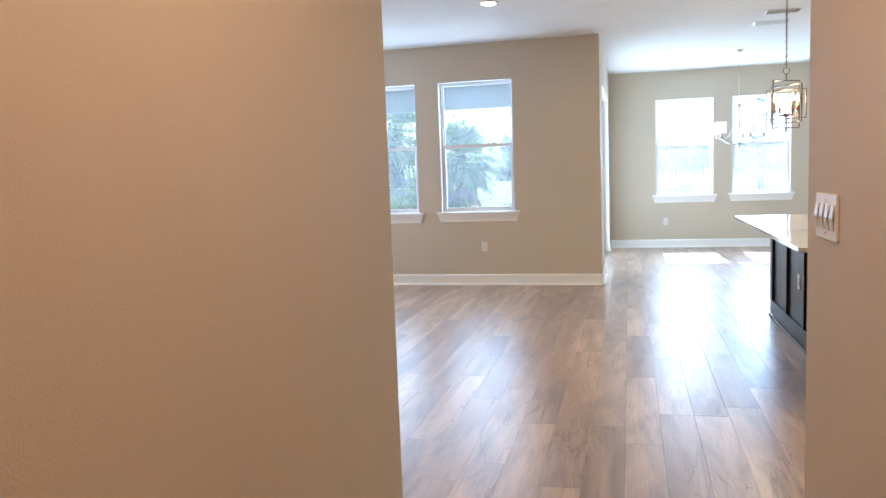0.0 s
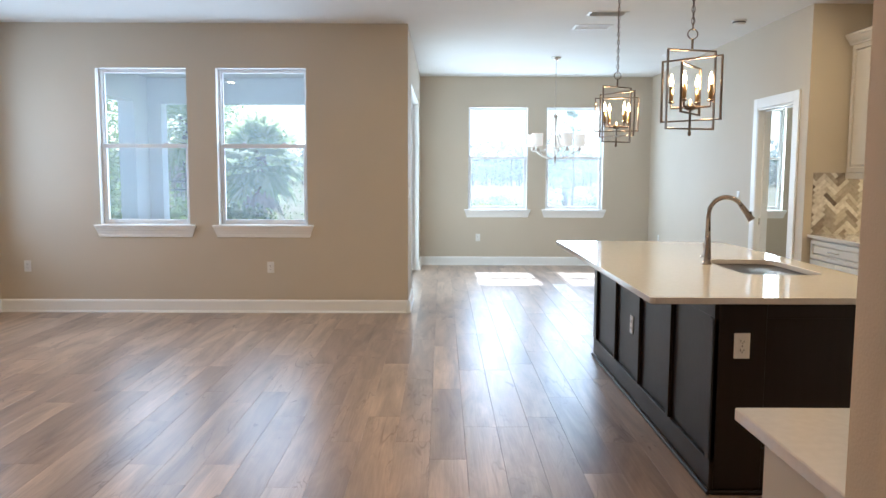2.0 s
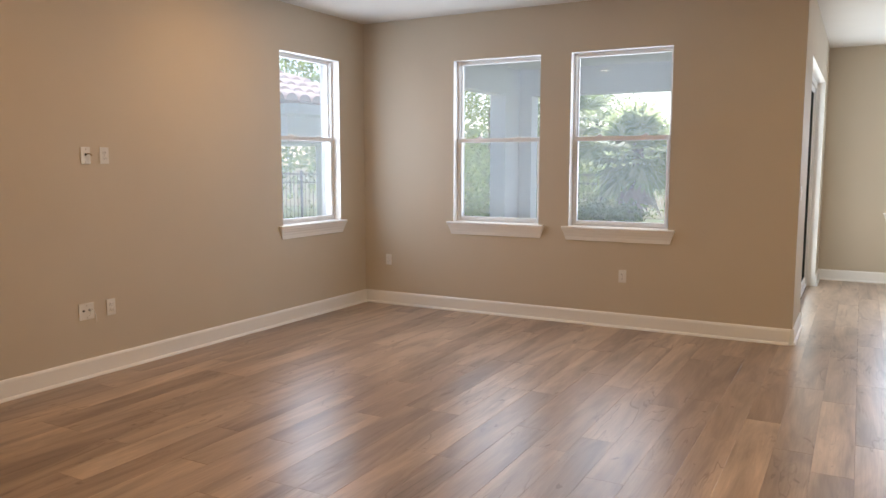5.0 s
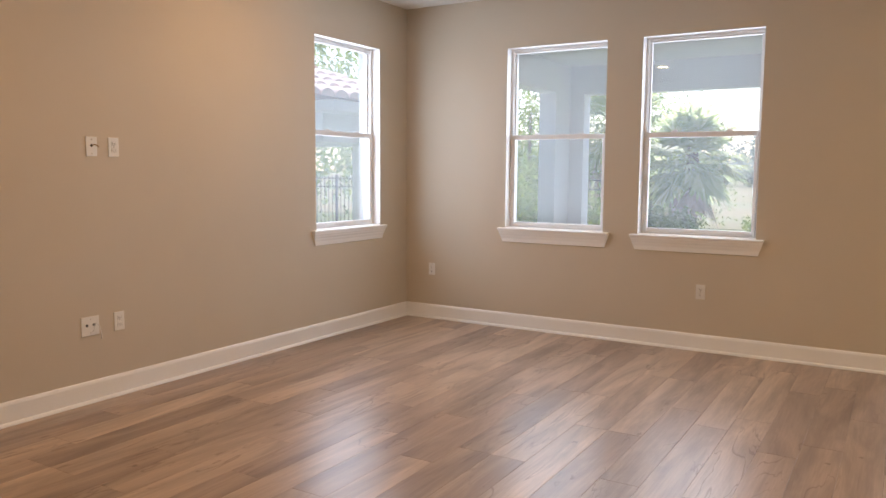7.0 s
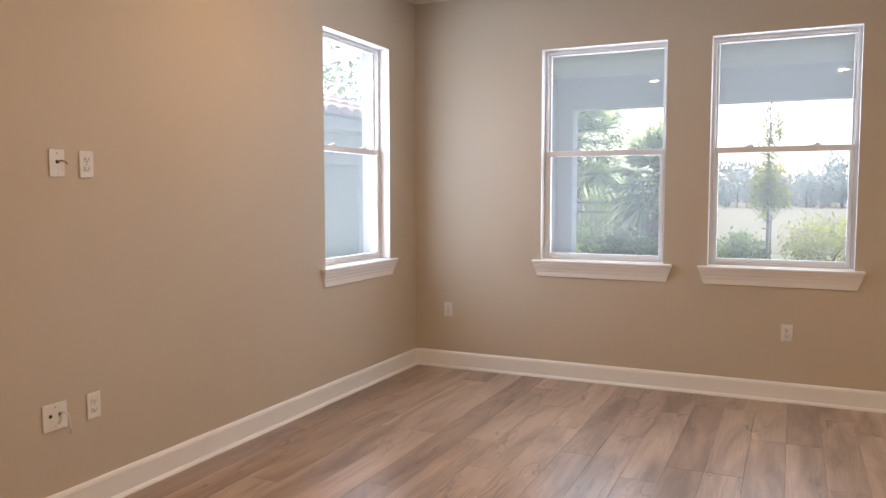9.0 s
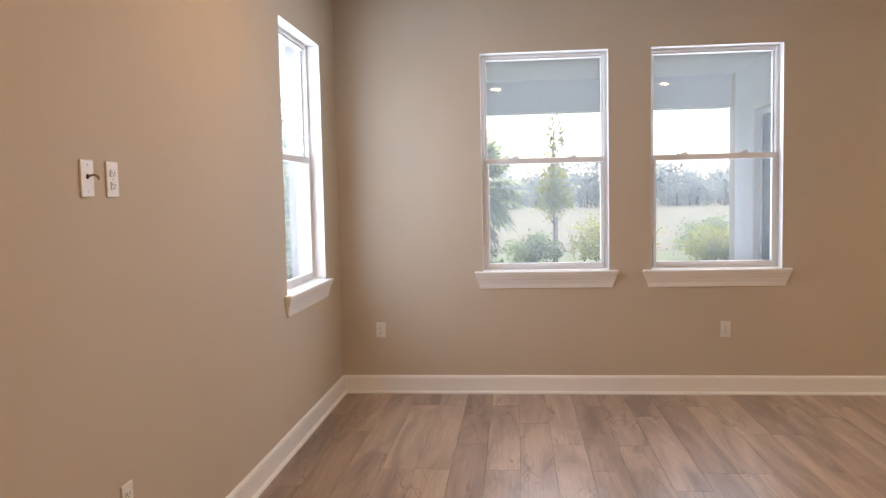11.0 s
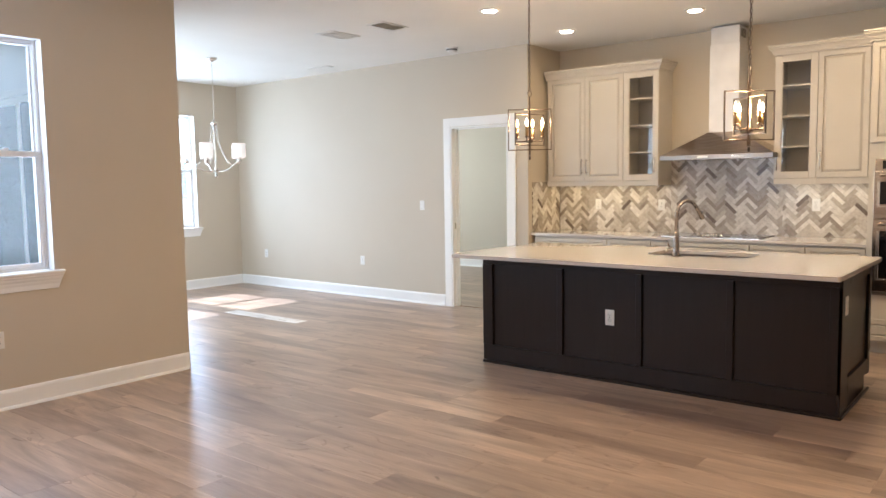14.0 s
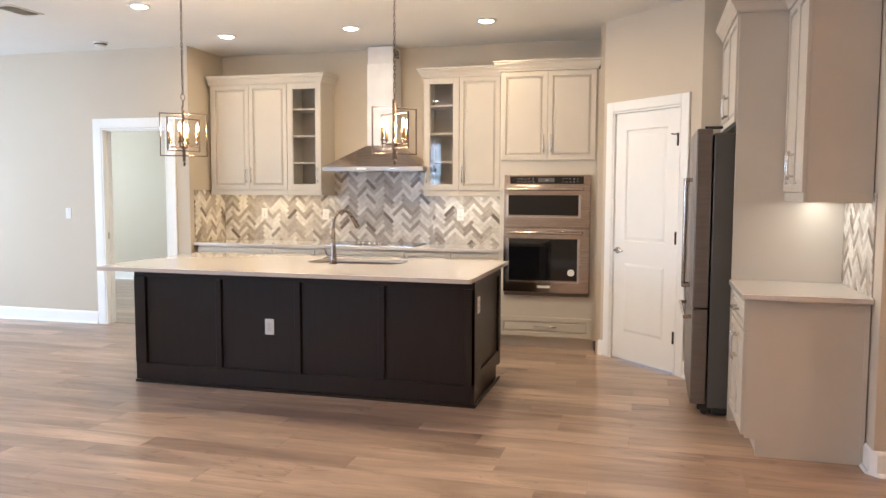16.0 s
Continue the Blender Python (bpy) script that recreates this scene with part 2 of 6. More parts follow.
M_STEEL = mat("brushed_steel", (0.56, 0.49, 0.44), (0.40, 0.345, 0.31), 0.11, metal=1.0, scale=6, stretch=(1, 1, 18), rough2=0.20)
# darker, rougher copy of the steel that dims the hood rim's bright reflection
M_STEEL_RIM = mat("dimmed_rim_steel", (0.36, 0.335, 0.31), (0.30, 0.28, 0.26), 0.30, metal=1.0, scale=6, rough2=0.40)
M_NICKEL = mat("satin_nickel", (0.72, 0.69, 0.65), (0.63, 0.60, 0.565), 0.18, metal=1.0, rough2=0.3)
M_FRIDGE = mat("dark_stainless", (0.20, 0.18, 0.165), (0.17, 0.15, 0.14), 0.32, metal=0.7, scale=5, stretch=(1, 1, 12), rough2=0.42)
M_FSIDE = mat("charcoal_enamel", (0.085, 0.083, 0.08), (0.075, 0.073, 0.07), 0.45, bump=0.05, bump_scale=220)
M_BLACK = mat("black_glass", (0.006, 0.006, 0.007), None, 0.05, spec=0.6)
M_BLKPL = mat("black_plastic", (0.02, 0.02, 0.02), None, 0.4)
M_BRONZE = mat("dark_bronze", (0.22, 0.17, 0.13), (0.16, 0.125, 0.095), 0.26, metal=1.0, rough2=0.36)
M_BRASS = mat("aged_brass", (0.42, 0.29, 0.14), (0.34, 0.23, 0.11), 0.3, metal=1.0, rough2=0.42)
M_PLATE = mat("white_plastic", (0.80, 0.79, 0.76), None, 0.35)
# shade of slots, holes and duct put into colour; the dark cord too
M_SLOT = mat("dark_slot", (0.03, 0.03, 0.03), None, 0.6)
M_FILM = mat("film_covered_steel", (0.74, 0.73, 0.73), (0.66, 0.65, 0.65), 0.35, metal=0.15, scale=6)
M_GROUT = mat("pale_grout", (0.45, 0.42, 0.38), None, 0.9)
M_TILE = tile_mat("marble_slip")
M_TILES = tile_mat("marble_slips_joined", False)
# film is the share of imitated haze laid over the garden view
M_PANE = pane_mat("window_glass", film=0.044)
# teal glass, its tint deepened in place of mirrored trees and dim interior
M_TEAL = pane_mat("reflection_tinted_door_glass", (0.05, 0.16, 0.15), 0.12, 0.20)
M_CABGL = pane_mat("cabinet_glass", (0.95, 0.95, 0.94))
M_CAN = glow("can_lens", (1.0, 0.80, 0.55), 14)
M_BULB = glow("candle_bulb", (1.0, 0.74, 0.42), 10)
M_SHADE = glow("white_shade_glass", (0.86, 0.80, 0.72), 0.25)
M_CLEAR = pane_mat("clear_bulb_glass")
M_FAUCET = mat("dark_brushed_nickel", (0.36, 0.31, 0.27), (0.29, 0.25, 0.22), 0.2, metal=1.0, rough2=0.3)
M_VENT = mat("pale_vent_backing", (0.80, 0.79, 0.77), None, 0.6)
M_BAR = mat("grey_print", (0.5, 0.5, 0.5), None, 0.5)
M_LAWN = mat("lawn", (0.075, 0.115, 0.03), (0.13, 0.15, 0.05), 0.9, scale=0.8, bump=0.5, bump_scale=30)
M_MARSH = mat("marsh_grass", (0.16, 0.13, 0.058), (0.11, 0.12, 0.048), 0.95, scale=0.05, stretch=(1, 3, 1), bump=0.6, bump_scale=8)
M_SLAB = mat("concrete_slab", (0.48, 0.47, 0.45), (0.42, 0.41, 0.39), 0.8, scale=2, bump=0.1)
M_PALM = leaf_mat("palm_leaf", (0.24, 0.32, 0.13), (0.60, 0.65, 0.38), 0.7)
M_DEAD = leaf_mat("dead_palm_leaf", (0.40, 0.32, 0.25), (0.58, 0.49, 0.40))
M_LEAF = leaf_mat("shrub_leaf", (0.11, 0.175, 0.045), (0.25, 0.315, 0.10), 0.7)
M_YOUNG = leaf_mat("young_leaf", (0.19, 0.225, 0.03), (0.37, 0.36, 0.055), 0.75)
# distance haze is painted into this pale leaf colour
M_FAR_HAZED = leaf_mat("hazed_far_leaf", (0.24, 0.29, 0.26), (0.33, 0.38, 0.34), 0.7)
M_PINE = leaf_mat("pine_needle", (0.11, 0.17, 0.06), (0.20, 0.26, 0.10), 0.6)
M_BARK = mat("bark", (0.16, 0.12, 0.09), (0.09, 0.07, 0.05), 0.9, scale=12, bump=0.6, bump_scale=40)
M_ROOF = mat("clay_roof_tile", (0.62, 0.49, 0.43), (0.50, 0.38, 0.33), 0.8, scale=3, bump=0.2, bump_scale=40)
M_FENCE = mat("black_aluminium", (0.07, 0.07, 0.07), None, 0.5)
M_WOOD = mat("stake_wood", (0.30, 0.22, 0.14), (0.22, 0.16, 0.10), 0.8, scale=10)

# ---- mesh helpers ----
def link_mesh(name, bm, material, parent=None):
    me = bpy.data.meshes.new(name)
    bm.normal_update()
    bm.to_mesh(me)
    bm.free()
    for mm in (material if isinstance(material, (list, tuple)) else [material]):
        me.materials.append(mm)
    ob = new(name, me)
    if parent is not None:
        ob.parent = parent
    return ob


def part(name, bm, material, parent, label=""):
    ob = link_mesh(name, bm, material, parent)
    if label:
        ob["label"] = label
    return ob


def thing(name, label, category, m=None, group="", kind=""):
    ob = new(name)
    ob.empty_display_size = 0.1
    ob.matrix_world = m if m is not None else Matrix()
    return tagged(ob, label, category, group, kind)


def structure(name, bm, material, label, category):
    return tagged(link_mesh(name, bm, material), label, category, kind="structure")


def box(bm, x0, y0, z0, x1, y1, z1, bevel=0.0, seg=1):
    m = Matrix.Translation(((x0 + x1) / 2, (y0 + y1) / 2, (z0 + z1) / 2)) @ Matrix.Diagonal((abs(x1 - x0), abs(y1 - y0), abs(z1 - z0), 1))
    vs = bmesh.ops.create_cube(bm, size=1, matrix=m)["verts"]
    if bevel:
        es = list({e for v in vs for e in v.link_edges})
        bmesh.ops.bevel(bm, geom=es, offset=bevel, segments=seg, affect="EDGES", profile=0.5)
    return bm


def one_box(*a, **k):
    return box(bmesh.new(), *a, **k)


def smooth(bm, angle=40):
    for f in bm.faces:
        f.smooth = True
    for e in bm.edges:
        if len(e.link_faces) == 2 and e.calc_face_angle(0) > radians(angle):
            e.smooth = False
    return bm


def rod(bm, a, b, r0, r1=None, n=12, caps=True):
    a, b = Vector(a), Vector(b)
    d = b - a
    m = Matrix.Translation((a + b) / 2) @ d.to_track_quat("Z", "Y").to_matrix().to_4x4()
    bmesh.ops.create_cone(bm, cap_ends=caps, segments=n, radius1=r0, radius2=r0 if r1 is None else r1, depth=d.length, matrix=m)
    return bm


def tube(bm, pts, r, n=8, closed=False):
    pts = [Vector(p) for p in pts]
    rings = []
    up = None
    for i, p in enumerate(pts):
        a = pts[i - 1] if (i or closed) else p
        b = pts[(i + 1) % len(pts)] if (i + 1 < len(pts) or closed) else p
        d = (b - a).normalized()
        if up is None:
            up = d.orthogonal().normalized()
        up = (up - d * up.dot(d)).normalized()
        s = d.cross(up)
        rr = r[i] if isinstance(r, (list, tuple)) else r
        rings.append([bm.verts.new(p + rr * (math.cos(2 * math.pi * k / n) * up + math.sin(2 * math.pi * k / n) * s)) for k in range(n)])
    cnt = len(rings) if closed else len(rings) - 1
    for i in range(cnt):
        A, B = rings[i], rings[(i + 1) % len(rings)]
        for k in range(n):
            bm.faces.new((A[k], A[(k + 1) % n], B[(k + 1) % n], B[k]))
    if not closed:
        bm.faces.new(rings[0][::-1])
        bm.faces.new(rings[-1])
    return bm


def lathe(bm, prof, n=20, at=(0, 0, 0)):
    """prof: (radius, z) from bottom to top."""
    at = Vector(at)
    rings = [[bm.verts.new(at + Vector((max(r, 1e-4) * math.cos(2 * math.pi * k / n), max(r, 1e-4) * math.sin(2 * math.pi * k / n), z))) for k in range(n)] for r, z in prof]
    for A, B in zip(rings, rings[1:]):
        for k in range(n):
            bm.faces.new((A[k], A[(k + 1) % n], B[(k + 1) % n], B[k]))
    bm.faces.new(rings[0][::-1])
    bm.faces.new(rings[-1])
    return bm


def extrude_poly(bm, poly, a, b, put):
    """A prism: poly of (u, v), swept from a to b; put(u, v, s) gives the place."""
    A = [bm.verts.new(put(u, v, a)) for u, v in poly]
    B = [bm.verts.new(put(u, v, b)) for u, v in poly]
    k = len(poly)
    for i in range(k):
        bm.faces.new((A[i], A[(i + 1) % k], B[(i + 1) % k], B[i]))
    bm.faces.new(A[::-1])
    bm.faces.new(B)
    bmesh.ops.recalc_face_normals(bm, faces=bm.faces)
    return bm


def wall_mesh(length, z0, z1, thick, holes):
    """Local: x along the wall, room face at y 0, outside at y thick. holes: x0, x1, z0, z1. Faces: 0 room, 1 reveals, 2 outside."""
    bm = bmesh.new()
    xs = sorted({0.0, length, *[h[0] for h in holes], *[h[1] for h in holes]})
    zs = sorted({z0, z1, *[h[2] for h in holes], *[h[3] for h in holes]})

    def solid(i, j):
        if not (0 <= i < len(xs) - 1 and 0 <= j < len(zs) - 1):
            return False
        cx, cz = (xs[i] + xs[i + 1]) / 2, (zs[j] + zs[j + 1]) / 2
        return not any(h[0] < cx < h[1] and h[2] < cz < h[3] for h in holes)
    seen = {}

    def v(x, y, z):
        k = (round(x, 4), round(y, 4), round(z, 4))
        if k not in seen:
            seen[k] = bm.verts.new((x, y, z))
        return seen[k]
    for i in range(len(xs) - 1):
        for j in range(len(zs) - 1):
            if not solid(i, j):
                continue
            a, b, c, d = xs[i], xs[i + 1], zs[j], zs[j + 1]
            bm.faces.new((v(a, 0, c), v(b, 0, c), v(b, 0, d), v(a, 0, d)))
            bm.faces.new((v(b, thick, c), v(a, thick, c), v(a, thick, d), v(b, thick, d))).material_index = 2
            for (di, dj, q) in ((-1, 0, ((a, 0, c), (a, 0, d), (a, thick, d), (a, thick, c))), (1, 0, ((b, 0, c), (b, thick, c), (b, thick, d), (b, 0, d))),
                                (0, -1, ((a, 0, c), (a, thick, c), (b, thick, c), (b, 0, c))), (0, 1, ((a, 0, d), (b, 0, d), (b, thick, d), (a, thick, d)))):
                if not solid(i + di, j + dj):
                    f = bm.faces.new([v(*p) for p in q])
                    inner = 0 <= i + di < len(xs) - 1 and 0 <= j + dj < len(zs) - 1
                    f.material_index = 1 if inner else 0
    return bm


CEIL = 2.945


def wall(name, m, length, thick, holes=(), label="beige painted drywall", outside=None, z1=CEIL + 0.15, z0=-0.02):
    ob = link_mesh(name, wall_mesh(length, z0, z1, thick, list(holes)), [M_WALL, M_TRIM, outside or M_WALL])
    ob.matrix_world = m
    return tagged(ob, label, "wall", kind="structure")


def baseboard(m, length, miter0=0, miter1=0):
    """Local: along x from 0, wall face at y 0, room at -y."""
    prof = [(0, 0), (-0.030, 0), (-0.030, 0.006), (-0.024, 0.016), (-0.015, 0.020), (-0.015, 0.115), (-0.011, 0.128), (-0.006, 0.135), (0, 0.135)]
    bm = bmesh.new()
    A = [bm.verts.new((0 + y * miter0, y, z)) for y, z in prof]
    B = [bm.verts.new((length - y * miter1, y, z)) for y, z in prof]
    k = len(prof)
    for i in range(k):
        bm.faces.new((A[i], A[(i + 1) % k], B[(i + 1) % k], B[i]))
    bm.faces.new(A[::-1]); bm.faces.new(B)
    bmesh.ops.recalc_face_normals(bm, faces=bm.faces)
    ob = link_mesh("baseboard", bm, M_TRIM)
    ob.matrix_world = m
    return tagged(ob, "white painted baseboard with shoe moulding along the wall", "baseboard", kind="structure")


def leaf_cloud(bm, centre, radii, count, size, rng, flat=0.0):
    """Many small leaves in an uneven ball of clumps."""
    c = Vector(centre)
    clumps = []
    for _ in range(max(8, count // 28)):
        d = Vector((rng.gauss(0, 1), rng.gauss(0, 1), rng.gauss(0, 1))).normalized() * rng.uniform(0.35, 1.0)
        clumps.append((Vector((d.x * radii[0], d.y * radii[1], d.z * radii[2])), rng.uniform(0.22, 0.42)))
    for _ in range(count):
        off, rr = rng.choice(clumps)
        p = c + off + Vector((rng.gauss(0, 0.5) * rr * radii[0], rng.gauss(0, 0.5) * rr * radii[1], rng.gauss(0, 0.5) * rr * radii[2]))
        u = Vector((rng.gauss(0, 1), rng.gauss(0, 1), rng.gauss(0, 1) * (1 - flat))).normalized()
        w = u.orthogonal().normalized()
        w.rotate(Matrix.Rotation(rng.uniform(0, 6.28), 3, u))
        s = size * rng.uniform(0.6, 1.3)
        bm.faces.new([bm.verts.new(p + q) for q in (-u * s, w * s * 0.42, u * s, -w * s * 0.42)])
    return bm

# ---- the large structure ----
XB, YA, XC, YF, XG, XK = -4.43, 9.81, -0.19, 13.99, 3.42, 4.10      # room faces of the walls
T = 0.24
HALL_L, HALL_R, HALL_E, YS, YK = -0.68, 0.748, 0.58, 3.15, 3.05      # HALL_E, to y 2.69: the hallway's right face

A_WINS = [(-3.354, -2.436), (-2.137, -1.223)]
F_WINS = [(0.568, 1.492), (1.786, 2.681)]
A_Z, F_Z, B_Z = (0.912, 2.500), (0.885, 2.473), (0.918, 2.515)
B_WIN = (8.473, 9.370)
BED_WIN = (4.62, 5.53)

structure("floor", one_box(-4.7, -1.75, -0.16, 7.3, 14.25, -0.0085), M_SUB, "wood-look plank floor over a dark underlay", "floor")
structure("ceiling", one_box(-4.43 - 0.1, -1.75, CEIL, 7.2, 14.1, CEIL + 0.12), M_CEIL, "flat white textured drywall ceiling", "ceiling")

wall("wall_west", pose(XB, YS - 0.12, 0, 0, 0, 90), YA - YS + 0.12, T, [(B_WIN[0] - YS + 0.12, B_WIN[1] - YS + 0.12, B_Z[0], B_Z[1])],
     "beige painted living room wall with one window", M_STUCCO)
wall("wall_north_living", pose(XB - T, YA, 0), XC - XB + T, T, [(a - XB + T, b - XB + T, *A_Z) for a, b in A_WINS],
     "beige painted living room wall with two windows", M_STUCCO)
SL0, SL1, SLZ = 10.66, 13.30, 2.45
wall("wall_patio", pose(XC, YA + T, 0, 0, 0, 90), YF - YA, 0.20, [(SL0 - YA - T, SL1 - YA - T, -0.02, SLZ)],
     "beige painted dining wall with a sliding patio door", M_STUCCO)
wall("wall_north_dining", pose(XC - 0.2, YF, 0), XG - XC + 0.2 + 0.12, T, [(a - XC + 0.2, b - XC + 0.2, *F_Z) for a, b in F_WINS],
     "beige painted dining wall with two windows", M_STUCCO)
GD0, GD1, GDZ = 9.10, 9.90, 2.117
wall("wall_east_dining", pose(XG, YF, 0, 0, 0, -90), YF - 8.84, 0.12, [(YF - GD1, YF - GD0, -0.02, GDZ)], "beige painted dining wall with a doorway")
wall("wall_kitchen_return", pose(XG + 0.12, 8.84, 0, 0, 0, 0), XK - XG - 0.12 + 0.12, 0.12, label="beige painted short kitchen wall")
wall("wall_kitchen", pose(XK, 8.84, 0, 0, 0, -90), 8.84 - 4.53, 0.12, label="beige painted kitchen wall behind the cabinets")
wall("wall_pantry_side", pose(3.36, 4.65, 0, 0, 0, 180) @ pose(-(XK - 3.36), 0, 0), XK - 3.36, 0.12, label="beige painted side wall of the pantry")
# diagonal pantry wall, its line x - y = -1.25
DG = pose(3.38, 4.63, 0, 0, 0, -135)
DGL = 1.117
PD0, PD1, PDZ = 0.165, 0.925, 2.150
wall("wall_pantry", DG, DGL, 0.11, [(PD0, PD1, -0.02, PDZ)], "beige painted diagonal pantry wall with a white door")
wall("wall_fridge_side", pose(2.59, 3.84, 0, 0, 0, -90), 3.84 - YK, 0.12, label="beige painted wall beside the refrigerator")
wall("wall_south_kitchen", pose(2.71, YK, 0, 0, 0, 180), 2.71 - HALL_R, 0.12, label="beige painted kitchen wall behind the refrigerator run")
wall("wall_hall_stub", pose(HALL_R, YK - 0.12, 0, 0, 0, -90), YK - 0.12 - 2.69, 0.12, label="beige painted wall end beside the hallway")
wall("wall_hall_right", pose(HALL_E, 2.69, 0, 0, 0, -90), 2.69 + 1.6, 0.288, label="beige painted hallway wall with a switch plate")
wall("wall_hall_left", pose(HALL_L, -1.6, 0, 0, 0, 90), 1.6 + YS - 0.12, 0.12, label="beige painted hallway wall")
wall("wall_south_living", pose(HALL_L, YS, 0, 0, 0, 180), HALL_L - XB, 0.12, label="beige painted living room wall beside the hallway")
wall("wall_hall_end", pose(HALL_R + 0.12, -1.6, 0, 0, 0, 180), HALL_R - HALL_L + 0.24, 0.12, label="beige painted wall at the end of the hallway")
# the room beyond the doorway
wall("wall_bedroom_north", pose(XG + 0.12, YF, 0), 3.6, T, [(BED_WIN[0] - XG - 0.12, BED_WIN[1] - XG - 0.12, *F_Z)], "pale painted bedroom wall with a window", M_STUCCO)
wall("wall_bedroom_east", pose(7.02, YF, 0, 0, 0, -90), YF - 8.9, 0.12, label="beige painted bedroom wall")
wall("wall_bedroom_south", pose(7.02, 8.97, 0, 0, 0, 180), 7.02 - XG - 0.13, 0.02, label="beige painted bedroom wall")

# baseboards (the room lies to the -y side of each local frame)
baseboard(pose(XB, YA, 0), XC - XB, 1, -1)
baseboard(pose(XB, YS, 0, 0, 0, 90), YA - YS, 0, 1)
baseboard(pose(XC, YA, 0, 0, 0, 90), SL0 - YA, -1, 0)
baseboard(pose(XC, SL1, 0, 0, 0, 90), YF - SL1, 0, 1)
baseboard(pose(XC, YF, 0), XG - XC, 1, 1)
baseboard(pose(XG, YF, 0, 0, 0, -90), YF - GD1 - 0.11, 1, 0)
baseboard(pose(XG, GD0 - 0.11, 0, 0, 0, -90), GD0 - 0.11 - 8.84, 0, -1)
baseboard(DG, PD0 - 0.085, -1, 0)
baseboard(DG @ pose(PD1 + 0.085, 0, 0), DGL - PD1 - 0.085, 0, -1)
baseboard(pose(2.59, 3.84, 0, 0, 0, -90), 0.10)
baseboard(pose(0.885, YK, 0, 0, 0, 180), 0.885 - HALL_R, 0, -1)
baseboard(pose(HALL_R, YK, 0, 0, 0, -90), YK - 2.69, -1, 1)
baseboard(pose(HALL_R, 2.69, 0, 0, 0, 180), HALL_R - HALL_E, 1, -1)
baseboard(pose(HALL_E, 2.69, 0, 0, 0, -90), 2.69 + 1.6, -1, 0)
baseboard(pose(HALL_L, -1.6, 0, 0, 0, 90), 1.6 + YS, 0, -1)
baseboard(pose(HALL_L, YS, 0, 0, 0, 180), HALL_L - XB, -1, 0)
baseboard(pose(XG + 0.12, YF, 0), 3.48)
baseboard(pose(7.02, YF, 0, 0, 0, -90), 5.0)


# ---- windows and doors ----
def window_unit(name, m, w, z0, z1, label, glass=M_PANE):
    """Single-hung vinyl window in a plain white return, with stool and moulded apron. Local y runs outward."""
    win = thing(name, label, "window", m, kind="structure")
    ya, yb = 0.085, 0.150
    fr = 0.023
    bm = bmesh.new()
    box(bm, 0, ya, z0, fr, yb, z1, 0.003); box(bm, w - fr, ya, z0, w, yb, z1, 0.003)
    box(bm, fr, ya, z1 - fr, w - fr, yb, z1, 0.003); box(bm, fr, ya, z0, w - fr, yb, z0 + fr * 0.9, 0.003)
    box(bm, fr, ya + 0.012, z1 - fr - 0.012, w - fr, ya + 0.03, z1 - fr, 0.002)
    box(bm, fr, ya + 0.012, z0, fr + 0.003, ya + 0.03, z1 - fr, 0.002); box(bm, w - fr - 0.003, ya + 0.012, z0, w - fr, ya + 0.03, z1 - fr, 0.002)
    part("window_frame", bm, M_VINYL, win)
    zm = z0 + (z1 - z0) * 0.515
    s = 0.026
    # lower sash stands on the room side
    bm = bmesh.new()
    a, b = fr + 0.002, w - fr - 0.002
    box(bm, a, ya - 0.006, z0 + fr * 0.9, a + s, ya + 0.024, zm, 0.003); box(bm, b - s, ya - 0.006, z0 + fr * 0.9, b, ya + 0.024, zm, 0.003)
    box(bm, a + s, ya - 0.006, z0 + fr * 0.9, b - s, ya + 0.024, z0 + fr * 0.9 + s * 1.2, 0.003)
    box(bm, a, ya - 0.010, zm - 0.030, b, ya + 0.026, zm + 0.012, 0.004)
    low = part("lower_sash", bm, M_VINYL, win)
    bm = bmesh.new()
    a2, b2 = fr + 0.003, w - fr - 0.003
    s2 = 0.014
    box(bm, a2, ya + 0.032, zm - 0.02, a2 + s2, ya + 0.056, z1 - fr, 0.003); box(bm, b2 - s2, ya + 0.032, zm - 0.02, b2, ya + 0.056, z1 - fr, 0.003)
    box(bm, a2 + s2, ya + 0.032, z1 - fr - s2, b2 - s2, ya + 0.056, z1 - fr, 0.003); box(bm, a2 + s2, ya + 0.032, zm - 0.02, b2 - s2, ya + 0.056, zm + 0.012, 0.003)
    up = part("upper_sash", bm, M_VINYL, win)
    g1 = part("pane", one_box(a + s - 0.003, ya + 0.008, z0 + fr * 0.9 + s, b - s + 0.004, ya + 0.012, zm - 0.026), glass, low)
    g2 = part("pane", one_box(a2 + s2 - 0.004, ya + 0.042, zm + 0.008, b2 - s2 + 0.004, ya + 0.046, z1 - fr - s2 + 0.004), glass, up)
    g1.visible_shadow = g2.visible_shadow = False
    bm = bmesh.new()
    for lx in (w * 0.27, w * 0.73):
        box(bm, lx - 0.03, ya - 0.004, zm + 0.012, lx + 0.03, ya + 0.018, zm + 0.020, 0.003)
        lathe(bm, [(0.010, 0), (0.010, 0.008), (0.006, 0.012)], 10, (lx, ya + 0.006, zm + 0.019))
        box(bm, lx - 0.004, ya - 0.014, zm + 0.022, lx + 0.03, ya + 0.006, zm + 0.030, 0.002)
    part("sash_lock", bm, M_VINYL, win)
    ex = 0.062
    part("window_sill", box(bmesh.new(), -ex, -0.042, z0 - 0.020, w + ex, 0.0, z0 + 0.001, 0.006, 2), M_TRIM, win)
    part("window_sill", one_box(0.002, -0.001, z0 + 0.0005, w - 0.002, ya, z0 + 0.004), M_TRIM, win)
